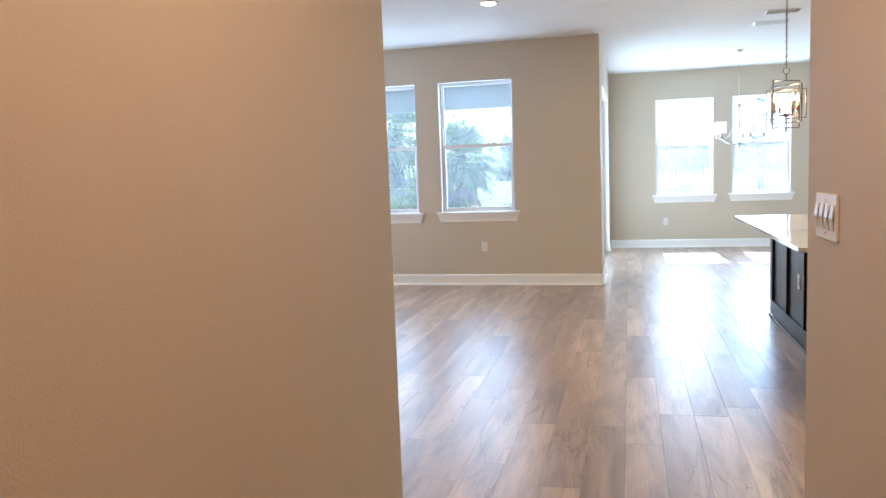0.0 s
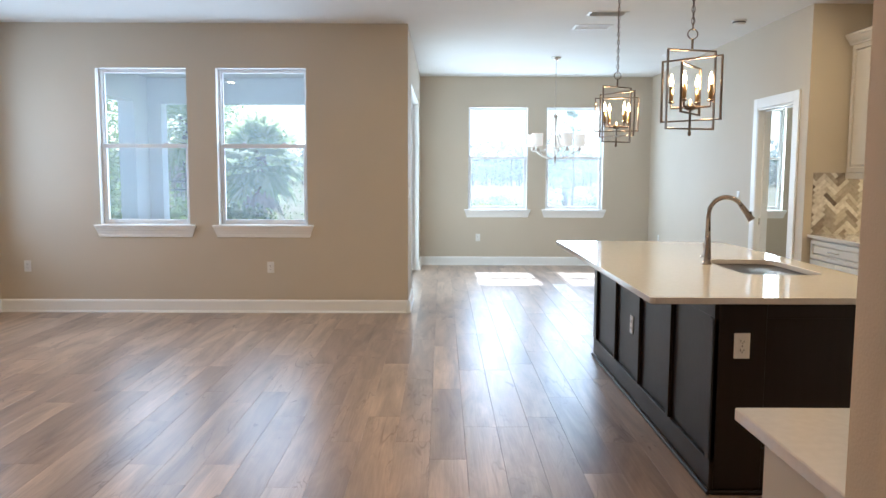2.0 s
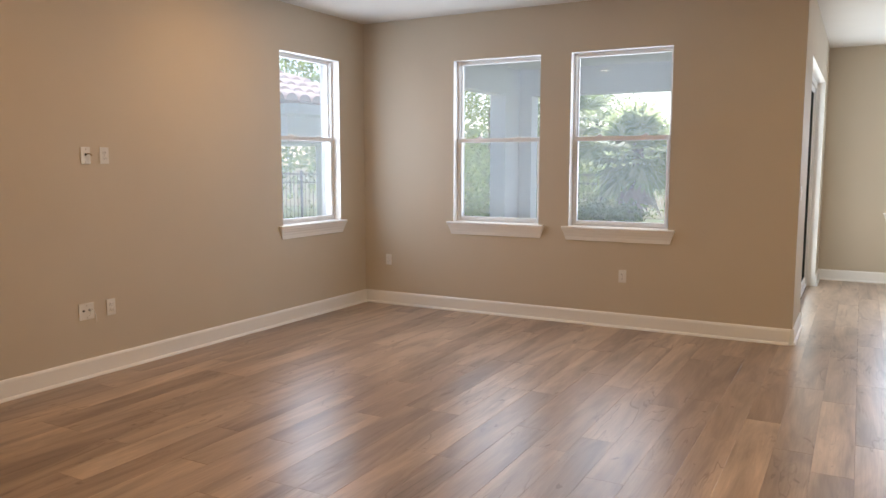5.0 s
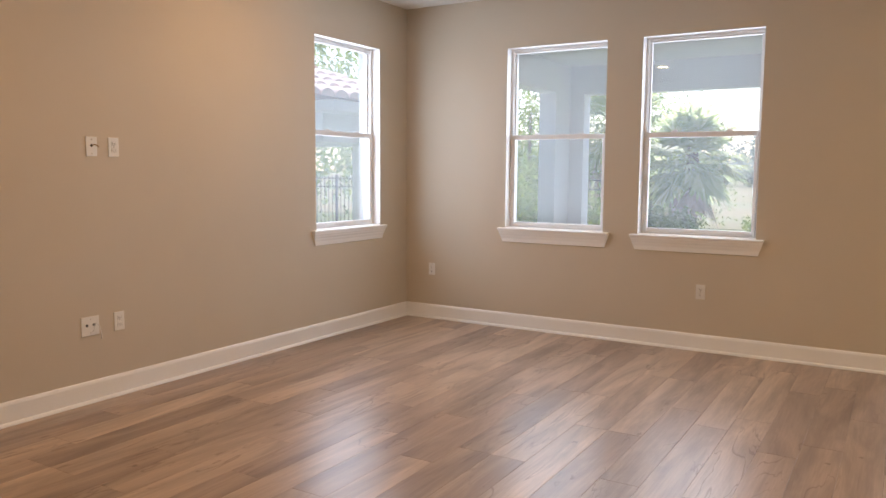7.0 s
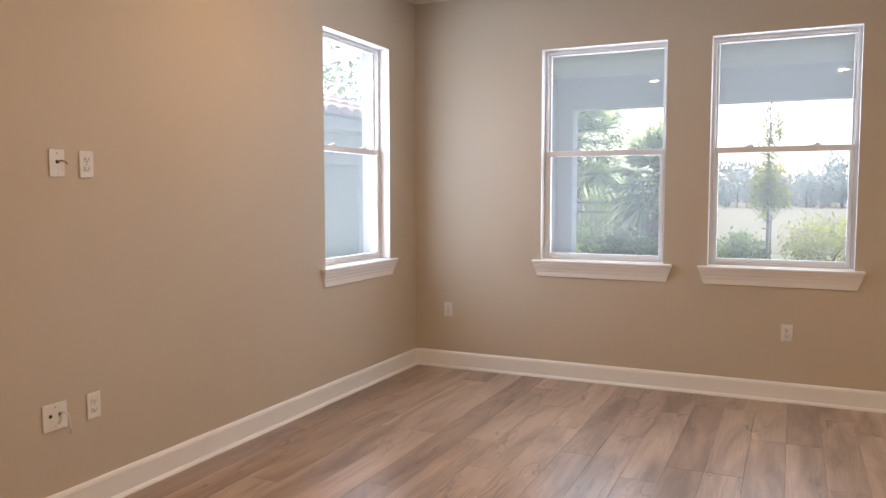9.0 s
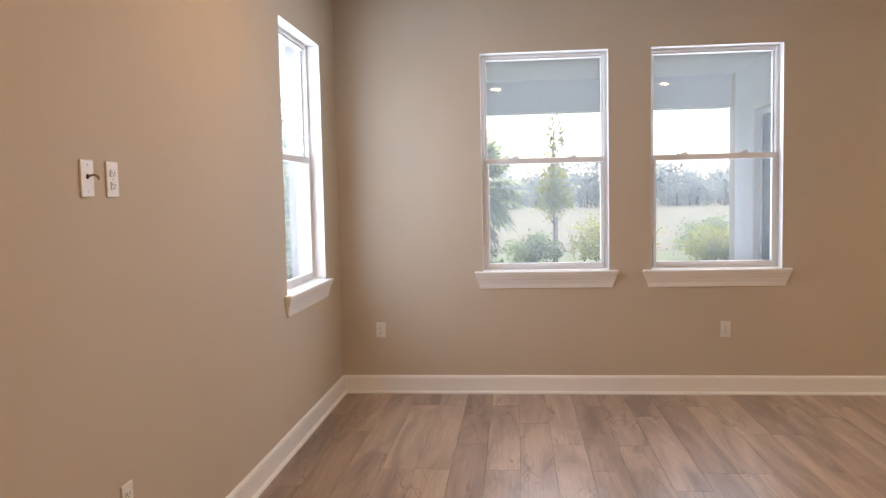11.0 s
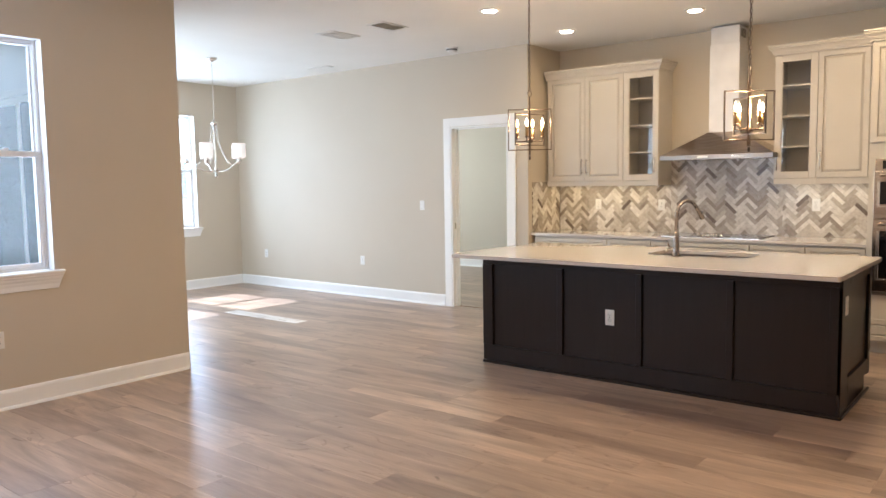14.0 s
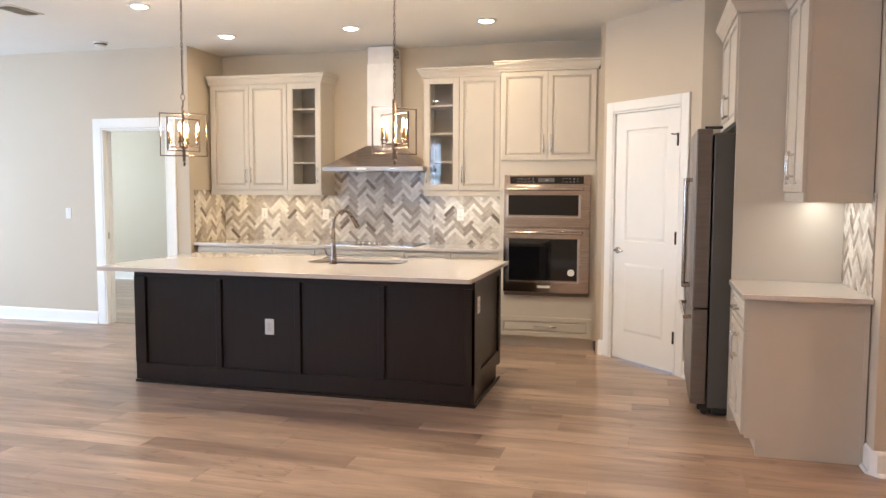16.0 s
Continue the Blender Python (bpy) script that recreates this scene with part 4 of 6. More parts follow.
back_top = tagged(link_mesh("countertop", one_box(3.462, 5.562, 0.8845, 4.088, 8.838, 0.915, bevel=0.003), M_QUARTZ),
                  "pale quartz countertop along the tiled kitchen wall", "countertop")


# cooktop
def cooktop():
    c = thing("cooktop", "black glass cooktop with steel knobs set in the countertop", "cooktop", pose(3.50, 6.45, 0.915))
    part("glass", box(bmesh.new(), 0.055, 0.0, 0.0005, 0.53, 0.92, 0.008, 0.003), M_BLACK, c)
    for tx in (0.050, 0.531):
        part("trim", one_box(tx, -0.006, 0.0003, tx + 0.004, 0.926, 0.009), M_STEEL, c, "steel edge trim")
    for (bx, by, br) in ((0.18, 0.72, 0.075), (0.40, 0.74, 0.095), (0.18, 0.20, 0.09), (0.40, 0.20, 0.075), (0.36, 0.47, 0.11)):
        bm = bmesh.new()
        tube(bm, [(bx + br * math.cos(radians(a)), by + br * math.sin(radians(a)), 0.0082) for a in range(0, 360, 15)], 0.0012, 6, True)
        part("burner_ring", bm, M_BAR, c)
    for i in range(5):
        bm = bmesh.new()
        lathe(bm, [(0.020, 0.008), (0.020, 0.012), (0.016, 0.014), (0.0155, 0.030), (0.013, 0.034)], 16, (0.14, 0.37 + i * 0.055, 0))
        part("knob", smooth(bm), M_NICKEL, c)


cooktop()


# hood
def range_hood():
    h = thing("range_hood", "stainless steel chimney hood over the cooktop, duct still in white film", "hood", pose(4.098, 6.885, 0))
    w, d, z = 0.533, 0.50, 1.662
    bm = bmesh.new()
    box(bm, -d, -w, z, 0, w, z + 0.042, 0.002)
    part("rim", bm, M_STEEL_RIM, h)
    bm = bmesh.new()
    lo = [bm.verts.new(p) for p in ((-d + 0.002, -w + 0.002, z + 0.0425), (-d + 0.002, w - 0.002, z + 0.0425), (0, w - 0.002, z + 0.0425), (0, -w + 0.002, z + 0.0425))]
    hi = [bm.verts.new(p) for p in ((-0.262, -0.150, z + 0.262), (-0.262, 0.150, z + 0.262), (0, 0.150, z + 0.262), (0, -0.150, z + 0.262))]
    for i in range(4):
        bm.faces.new((lo[i], lo[(i + 1) % 4], hi[(i + 1) % 4], hi[i]))
    bm.faces.new(hi)
    bmesh.ops.recalc_face_normals(bm, faces=bm.faces)
    part("canopy", bm, M_STEEL, h)
    part("duct_cover", box(bmesh.new(), -0.252, -0.142, z + 0.263, -0.0005, 0.142, 2.76, 0.003), M_FILM, h, "white film-covered lower duct cover")
    part("duct_cover", box(bmesh.new(), -0.246, -0.136, 2.7605, -0.0005, 0.136, 2.925, 0.003), M_FILM, h, "white film-covered upper duct cover")
    bm = bmesh.new()
    for i in range(5):
        box(bm, -0.20 + i * 0.03, -0.1375, 2.82, -0.185 + i * 0.03, -0.1362, 2.90)
    part("vent_slots", bm, M_SLOT, h, "dark vent slots")
    part("badge", one_box(-d - 0.0015, 0.06, z + 0.012, -d - 0.0002, 0.16, z + 0.030), M_PLATE, h, "small pale badge")
    for i in range(5):
        bm = bmesh.new()
        rod(bm, (-d, -0.17 - i * 0.025, z + 0.021), (-d - 0.003, -0.17 - i * 0.025, z + 0.021), 0.007, None, 10)
        part("button", bm, M_NICKEL, h)
    for sy in (-0.26, 0.26):
        part("filter", one_box(-d + 0.06, sy - 0.2, z - 0.003, -0.06, sy + 0.2, z + 0.002), M_STEEL, h)


range_hood()


# oven tower
def oven_tower():
    t = thing("oven_cabinet", "tall cream cabinet housing a double wall oven", "cabinet", K(5.560, 3.46))
    w = 0.880
    part("filler", one_box(w + 0.0005, 0.004, 0.10, 0.905, 0.636, 2.560), M_CAB, t, "painted filler strip")
    part("body", one_box(0.0, 0.0, 0.10, w, 0.636, 2.560), M_CAB, t)
    part("toe_kick", one_box(0.001, 0.06, 0.0, w - 0.001, 0.078, 0.10), M_CAB, t)
    add_door(t, 0.012, w / 2 - 0.001, 1.752, 2.556, -0.001, w / 2 - 0.035, 1.90)
    add_door(t, w / 2 + 0.001, w - 0.006, 1.752, 2.556, -0.001, w / 2 + 0.035, 1.90)
    add_door(t, 0.004, w - 0.012, 0.116, 0.298, -0.001, w / 2, 0.215, True, handle_len=0.16)
    crown(t, 0.88, 0.636, 2.5605, -0.021, True, True)
    o = thing("wall_oven", "stainless steel double wall oven with black glass doors", "oven", K(5.560, 3.46) @ pose(0, -0.001, 0))
    x0, x1 = 0.048, 0.842
    z0, zm, zc, z1 = 0.500, 1.128, 1.522, 1.617
    part("chassis", box(bmesh.new(), x0, -0.030, z0 + 0.03, x1, 0.0, z1, 0.003), M_STEEL, o)
    part("vent_trim", box(bmesh.new(), x0 + 0.004, -0.036, z0, x1 - 0.004, -0.001, z0 + 0.028, 0.004), M_FRIDGE, o, "dark lower vent trim")
    part("control_panel", box(bmesh.new(), x0 + 0.055, -0.034, zc + 0.012, x1 - 0.066, -0.0305, z1 - 0.014, 0.001), M_BLACK, o, "black glass control panel")
    part("display", one_box(0.362, -0.0350, zc + 0.026, 0.512, -0.0345, zc + 0.066), M_FSIDE, o, "dim display")
    bm = bmesh.new()
    box(bm, 0.430, -0.0358, zc + 0.042, 0.440, -0.0352, zc + 0.050); box(bm, 0.446, -0.0358, zc + 0.042, 0.456, -0.0352, zc + 0.050)
    for i in range(5):
        for j in range(2):
            box(bm, 0.17 + i * 0.034, -0.0358, zc + 0.030 + j * 0.026, 0.186 + i * 0.034, -0.0345, zc + 0.033 + j * 0.026)
            box(bm, 0.58 + i * 0.034, -0.0358, zc + 0.030 + j * 0.026, 0.596 + i * 0.034, -0.0345, zc + 0.033 + j * 0.026)
    part("key_marks", bm, M_BAR, o, "small pale key marks")["kind"] = "stuff"
    for (a, b, gx0, gx1, ga, gb, hz) in ((zm + 0.005, zc - 0.003, 0.095, 0.735, zm + 0.120, zc - 0.090, zc - 0.038), (z0 + 0.034, zm - 0.005, 0.100, 0.730, z0 + 0.150, zm - 0.095, zm - 0.042)):
        d = part("oven_door", box(bmesh.new(), x0 + 0.001, -0.062, a, x1 - 0.001, -0.031, b, 0.005, 2), M_STEEL, o)
        part("door_glass", box(bmesh.new(), gx0, -0.0645, ga, gx1, -0.0622, gb, 0.001), M_BLACK, d, "black glass")
        bm = bmesh.new()
        box(bm, gx1 + 0.0005, -0.066, ga - 0.012, gx1 + 0.022, -0.0622, gb, 0.001); box(bm, gx0 - 0.022, -0.066, ga - 0.012, gx0 - 0.0005, -0.0622, gb, 0.001); box(bm, gx0 - 0.022, -0.066, ga - 0.024, gx1 + 0.022, -0.0622, ga - 0.012, 0.001)
        part("glass_trim", bm, M_NICKEL, d)
        bm = bmesh.new()
        rod(bm, (x0 + 0.05, -0.105, hz), (x1 - 0.07, -0.105, hz), 0.011, None, 14)
        rod(bm, (x0 + 0.07, -0.062, hz), (x0 + 0.07, -0.105, hz), 0.009, None, 10); rod(bm, (x1 - 0.09, -0.062, hz), (x1 - 0.09, -0.105, hz), 0.009, None, 10)
        part("handle", smooth(bm), M_STEEL, d)
    bm = bmesh.new()
    box(bm, 0.36, -0.0655, z0 + 0.070, 0.50, -0.0622, z0 + 0.108, 0.001)
    part("badge", bm, M_NICKEL, o, "plain metal badge")
    part("badge_field", one_box(0.372, -0.0668, z0 + 0.078, 0.488, -0.0654, z0 + 0.100), M_PLATE, o)
    bm = bmesh.new()
    rod(bm, (0.676, -0.0645, z0 + 0.225), (0.676, -0.0652, z0 + 0.225), 0.032, None, 24)
    part("sticker", bm, M_PLATE, o, "round pale sticker")


oven_tower()


# ---- the island ----
def island():
    isl = thing("kitchen_island", "dark espresso-stained island with board-and-batten panels", "island", pose(1.377, 5.32, 0))
    W, L, H = 0.945, 2.665, 0.884
    part("body", one_box(0.022, 0.022, 0.0, W - 0.08, L - 0.022, H), M_ISLAND, isl)
    part("body_upper", one_box(W - 0.0795, 0.022, 0.105, W, L - 0.022, H - 0.0005), M_ISLAND, isl, "cabinet fronts over a recessed toe kick")
    part("bottom_rail", box(bmesh.new(), 0.004, 0.0005, 0.022, 0.0215, L - 0.0005, 0.150, 0.002), M_ISLAND, isl)
    part("top_rail", box(bmesh.new(), 0.004, 0.0005, 0.812, 0.0215, L - 0.0005, H - 0.001, 0.002), M_ISLAND, isl)
    for a, b in ((0.0, 0.070), (0.645, 0.690), (1.283, 1.328), (1.922, 1.967), (L - 0.095, L)):
        part("batten", box(bmesh.new(), 0.0, a, 0.151, 0.0215, b, 0.811, 0.002), M_ISLAND, isl)
    # south end: frame and sunk panel
    part("end_stile", box(bmesh.new(), 0.0, 0.0, 0.0, 0.0215, 0.0215, H - 0.002, 0.003), M_ISLAND, isl, "corner post")
    for a, b, lo, hi in ((0.0222, 0.235, 0.022, H - 0.001), (W - 0.075, W - 0.001, 0.106, H - 0.001)):
        part("end_stile", box(bmesh.new(), a, 0.004, lo, b, 0.0215, hi, 0.002), M_ISLAND, isl)
    for z0, z1 in ((0.115, 0.215), (0.812, H - 0.001)):
        part("end_rail", box(bmesh.new(), 0.2355, 0.004, z0, W - 0.0755, 0.0215, z1, 0.002), M_ISLAND, isl)
    part("north_end", box(bmesh.new(), 0.0222, L - 0.0215, 0.022, W - 0.001, L - 0.002, H - 0.001, 0.002), M_ISLAND, isl)
    bm = bmesh.new()
    box(bm, -0.012, -0.012, 0.0, 0.003, L + 0.001, 0.0215, 0.005)
    part("shoe_moulding", bm, M_ISLAND, isl)
    part("shoe_moulding", box(bmesh.new(), 0.0035, -0.012, 0.0, W - 0.08, 0.003, 0.0215, 0.005), M_ISLAND, isl)
    # fronts on the working side
    n = 5
    for i in range(n):
        a, b = 0.03 + i * (L - 0.06) / n, 0.03 + (i + 1) * (L - 0.06) / n
        part("door", box(bmesh.new(), W + 0.0005, a + 0.003, 0.12, W + 0.02, b - 0.003, 0.868, 0.003), M_ISLAND, isl)
    wall_plate("island_outlet", pose(1.3985, 6.855, 0.478, 0, 0, EW), "white duplex outlet set in the dark island panel")
    wall_plate("island_outlet", pose(1.502, 5.3235, 0.690), "white duplex outlet on the dark island end")


island()
tagged(link_mesh("island_countertop", slab_top([round_rect(1.075, 5.275, 2.392, 8.078, 0.025), round_rect(1.80, 6.03, 2.235, 6.775, 0.10, 8)], 0.8845, 0.915, 0.004), M_QUARTZ), "pale polished quartz island countertop with a cut-out for the sink", "countertop")


def bowl(bm, x0, y0, x1, y1, z0, z1):
    rings = []
    for z, ins, r in ((z1, 0.0, 0.09), (z1 - 0.012, 0.002, 0.09), (z0 + 0.04, 0.012, 0.085), (z0 + 0.010, 0.030, 0.08), (z0, 0.06, 0.07)):
        rings.append([bm.verts.new((x, y, z)) for x, y in round_rect(x0 + ins, y0 + ins, x1 - ins, y1 - ins, r, 6)])
    for A, B in zip(rings, rings[1:]):
        for i in range(len(A)):
            bm.faces.new((A[i], A[(i + 1) % len(A)], B[(i + 1) % len(A)], B[i]))
    bm.faces.new(rings[-1])
    bmesh.ops.recalc_face_normals(bm, faces=bm.faces)
    bmesh.ops.reverse_faces(bm, faces=bm.faces)
    return smooth(bm, 60)


def sink():
    s = thing("kitchen_sink", "undermount stainless double-bowl sink in the island", "sink")
    part("bowl", bowl(bmesh.new(), 1.797, 6.42, 2.238, 6.778, 0.70, 0.8842), M_STEEL, s)
    part("bowl", bowl(bmesh.new(), 1.797, 6.027, 2.238, 6.385, 0.70, 0.8842), M_STEEL, s)
    part("divider", box(bmesh.new(), 1.80, 6.378, 0.80, 2.235, 6.427, 0.872, 0.01, 2), M_STEEL, s)
    for y in (6.60, 6.205):
        bm = bmesh.new()
        lathe(bm, [(0.045, 0.7005), (0.045, 0.703), (0.030, 0.703), (0.028, 0.701)], 20, (2.02, y, 0))
        part("drain", bm, M_NICKEL, s)


sink()


def faucet():
    f = thing("kitchen_faucet", "brushed nickel gooseneck pull-down faucet on the island countertop", "faucet", pose(1.745, 6.50, 0.915, 0, 0, -28))
    bm = bmesh.new()
    lathe(bm, [(0.030, 0.0005), (0.030, 0.006), (0.024, 0.012), (0.0225, 0.055), (0.0215, 0.075), (0.019, 0.14), (0.0145, 0.20)], 20)
    part("base", smooth(bm), M_FAUCET, f)
    R = 0.098
    pts = [(0, 0, 0.19), (0, 0, 0.30)] + [(R - R * math.cos(radians(a)), 0, 0.30 + R * math.sin(radians(a)) * 1.05) for a in range(15, 151, 15)]
    bm = bmesh.new()
    tube(bm, pts, [0.0148] + [0.0135] * (len(pts) - 1), 14)
    part("spout", smooth(bm), M_FAUCET, f)
    e, d = Vector(pts[-1]), (Vector(pts[-1]) - Vector(pts[-2])).normalized()
    bm = bmesh.new()
    rod(bm, e - d * 0.004, e + d * 0.050, 0.0155, 0.0165, 16); rod(bm, e + d * 0.050, e + d * 0.098, 0.0165, 0.021, 16)
    head = part("spray_head", smooth(bm), M_FAUCET, f)
    part("spray_button", box(bmesh.new(), e.x + d.x * 0.055 + 0.010, -0.007, e.z + d.z * 0.055 - 0.016, e.x + d.x * 0.055 + 0.024, 0.007, e.z + d.z * 0.055 + 0.016, 0.003), M_BLKPL, head, "black spray button")
    bm = bmesh.new()
    rod(bm, (0, 0, 0.055), (-0.012, 0.036, 0.057), 0.012, 0.011, 12)
    tube(bm, [(-0.012, 0.036, 0.057), (-0.022, 0.052, 0.066), (-0.030, 0.062, 0.10), (-0.034, 0.068, 0.118)], [0.009, 0.008, 0.006, 0.005], 10)
    tube(bm, [(-0.012, 0.036, 0.057), (-0.030, 0.050, 0.048), (-0.044, 0.062, 0.036)], [0.008, 0.007, 0.005], 10)
    part("lever", smooth(bm), M_FAUCET, f)


faucet()


# ---- the refrigerator run ----
def S(x, y):
    return pose(x, y, 0, 0, 0, 180)


fp = tagged(link_mesh("fridge_panel", one_box(1.560, 3.056, 0.0, 1.580, 3.690, 2.575, bevel=0.0015), M_CAB), "tall cream end panel beside the refrigerator", "panel")
c = thing("wall_cabinet", "cream painted cabinet over the refrigerator with crown moulding", "cabinet", S(2.555, 3.68), "wall cabinets")
part("body", one_box(0.0005, 0, 1.905, 0.974, 0.62, 2.575), M_CAB, c)
add_door(c, 0.006, 0.485, 1.910, 2.572, -0.001, 0.45, 2.05)
add_door(c, 0.489, 0.970, 1.910, 2.572, -0.001, 0.525, 2.05)
crown(c, 0.995, 0.62, 2.5755, -0.021, False, True)
wall_cabinet(S(1.558, 3.385), 0.61, [(0.0, 0.303, "door", 0.275), (0.303, 0.608, "door", 0.335)], depth=0.328, cr=True)
b = base_cabinet(S(1.558, 3.66), 0.652, 2, depth=0.602, label="cream painted base cabinet with a plain finished end")
part("end_panel", one_box(0.6522, -0.004, 0.10, 0.660, 0.602, 0.884), M_CAB, b, "plain painted end panel")
part("end_panel", one_box(0.6522, 0.055, 0.0, 0.660, 0.602, 0.0995), M_CAB, b)
part("scribe", one_box(0.6602, 0.580, 0.0, 0.668, 0.602, 0.884), M_CAB, b)
tagged(link_mesh("countertop", one_box(0.842, 3.056, 0.8845, 1.5585, 3.705, 0.915, bevel=0.003), M_QUARTZ), "pale quartz countertop on the short base cabinet", "countertop")


def refrigerator():
    r = thing("refrigerator", "dark stainless french-door refrigerator between cabinet panel and wall", "refrigerator", S(2.535, 3.81))
    w = 0.910
    part("body", box(bmesh.new(), 0, 0.0, 0.055, w, 0.68, 1.845, 0.004), M_FSIDE, r, "charcoal enamel sides")
    part("base_grille", one_box(0.01, 0.03, 0.012, w - 0.01, 0.64, 0.0545), M_BLKPL, r)
    for x0, x1 in ((0.002, w / 2 - 0.002), (w / 2 + 0.002, w - 0.002)):
        part("door", box(bmesh.new(), x0, -0.108, 0.715, x1, -0.012, 1.875, 0.008, 2), M_FRIDGE, r)
    fz = part("freezer_drawer", box(bmesh.new(), 0.002, -0.108, 0.075, w - 0.002, -0.012, 0.705, 0.008, 2), M_FRIDGE, r)
    for hx in (w / 2 - 0.045, w / 2 + 0.045):
        bm = bmesh.new()
        rod(bm, (hx, -0.152, 0.80), (hx, -0.152, 1.565), 0.012, None, 14)
        box(bm, hx - 0.012, -0.152, 0.80, hx + 0.012, -0.107, 0.826, 0.003); box(bm, hx - 0.012, -0.152, 1.54, hx + 0.012, -0.107, 1.566, 0.003)
        part("handle", smooth(bm), M_STEEL, r, "steel bar handle")
    bm = bmesh.new()
    rod(bm, (0.08, -0.152, 0.64), (w - 0.08, -0.152, 0.64), 0.012, None, 14)
    box(bm, 0.09, -0.152, 0.628, 0.115, -0.107, 0.652, 0.003); box(bm, w - 0.115, -0.152, 0.628, w - 0.09, -0.107, 0.652, 0.003)
    part("handle", smooth(bm), M_STEEL, fz, "steel bar handle")
    for x in (0.03, w - 0.09):
        part("hinge_cover", box(bmesh.new(), x, -0.06, 1.8755, x + 0.06, 0.05, 1.892, 0.004), M_BLKPL, r)
    for x in (0.05, w - 0.05):
        bm = bmesh.new()
        rod(bm, (x - 0.015, -0.015, 0.025), (x + 0.015, -0.015, 0.025), 0.025, None, 14)
        box(bm, x - 0.02, -0.06, 0.03, x + 0.02, 0.02, 0.068, 0.006)
        part("foot", bm, M_BLKPL, r)


refrigerator()

# ---- lamps, vents and detectors ----
def candle_pendant(m, turns, arms):
    p = thing("pendant_light", "bronze pendant of nested open rectangles with lit candle bulbs", "pendant light", m, "pendants over the island")
    z = 0.0           # local 0 is the middle of the cage
    def ring(w, h, ang, t=0.0042, d=0.0062):
        bm = bmesh.new()
        for a, b, c, e in ((-w / 2, -w / 2 + 2 * t, -h / 2, h / 2), (w / 2 - 2 * t, w / 2, -h / 2, h / 2), (-w / 2 + 2 * t, w / 2 - 2 * t, h / 2 - 2 * t, h / 2), (-w / 2 + 2 * t, w / 2 - 2 * t, -h / 2, -h / 2 + 2 * t)):
            box(bm, a, -d, c, b, d, e, 0.001)
        bmesh.ops.transform(bm, matrix=Matrix.Rotation(radians(ang), 4, "Z"), verts=bm.verts)
        return bm
    part("cage_frame", ring(0.280, 0.400, turns[0]), M_BRONZE, p, "tall bronze rectangle")
    part("cage_frame", ring(0.336, 0.318, turns[1]), M_BRONZE, p, "wide bronze rectangle")
    part("cage_frame", ring(0.312, 0.245, turns[2]), M_BRONZE, p, "low bronze rectangle")
    bm = bmesh.new()
    rod(bm, (0, 0, 0.199), (0, 0, 0.252), 0.006, None, 10)
    part("stem", smooth(bm), M_BRONZE, p)
    bm = bmesh.new()
    rod(bm, (0, 0, -0.215), (0, 0, -0.07), 0.0065, None, 10)
    lathe(bm, [(0.004, -0.232), (0.009, -0.224), (0.009, -0.212), (0.005, -0.206)], 12)
    lathe(bm, [(0.010, -0.105), (0.030, -0.095), (0.030, -0.082), (0.012, -0.070), (0.008, -0.05)], 16)
    part("hub", smooth(bm), M_BRONZE, p)
    for a in (arms, arms + 90, arms + 180, arms + 270):
        ca, sa = math.cos(radians(a)), math.sin(radians(a))
        r = 0.100
        bm = bmesh.new()
        tube(bm, [(0.02 * ca, 0.02 * sa, -0.088), (r * ca, r * sa, -0.088), (r * ca, r * sa, -0.060)], 0.0055, 8)
        lathe(bm, [(0.014, -0.064), (0.017, -0.058), (0.012, -0.052)], 12, (r * ca, r * sa, 0))
        arm = part("arm", smooth(bm), M_BRONZE, p)
        bm = bmesh.new()
        lathe(bm, [(0.0115, -0.0515), (0.0115, 0.022)], 12, (r * ca, r * sa, 0))
        part("candle_sleeve", smooth(bm), M_BRASS, arm, "aged brass candle sleeve")
        bm = bmesh.new()
        lathe(bm, [(0.006, 0.0225), (0.0095, 0.034), (0.0110, 0.045), (0.0090, 0.060), (0.004, 0.076), (0.001, 0.086)], 12, (r * ca, r * sa, 0))
        part("bulb", smooth(bm), M_BULB, arm, "lit flame-shaped bulb")
    # loop and chain up to the canopy
    bm = bmesh.new()
    tube(bm, [(0.025 * math.cos(radians(a)), 0, 0.276 + 0.025 * math.sin(radians(a))) for a in range(0, 360, 20)], 0.0032, 8, True)
    part("loop", smooth(bm), M_BRONZE, p)
    bm = bmesh.new()
    top_z = 2.945 - m.translation.z - 0.03
    zz, i = 0.300, 0
    while zz < top_z:
        pts = []
        for a in range(0, 360, 30):
            u, v = 0.0085 * math.cos(radians(a)), 0.0185 * math.sin(radians(a))
            pts.append((u, 0, zz + v + 0.012) if i % 2 else (0, u, zz + v + 0.012))
        tube(bm, pts, 0.0022, 6, True)
        zz += 0.0285
        i += 1
    part("chain", smooth(bm), M_BRONZE, p)
    bm = bmesh.new()
    tube(bm, [(0.004, 0.004, 0.30), (-0.004, 0.003, (0.30 + top_z) / 2), (0.003, -0.003, top_z)], 0.002, 6)
    part("cord", bm, M_SLOT, p)
    bm = bmesh.new()
    lathe(bm, [(0.010, top_z - 0.022), (0.030, top_z - 0.012), (0.062, top_z + 0.014), (0.064, top_z + 0.0295)], 24)
    part("canopy", smooth(bm), M_BRONZE, p)
    return p


candle_pendant(pose(PEND[0][0], PEND[0][1], PEND_Z), (15, -47, 55), 54)
candle_pendant(pose(PEND[1][0], PEND[1][1], PEND_Z), (32, -56, -13), 19)


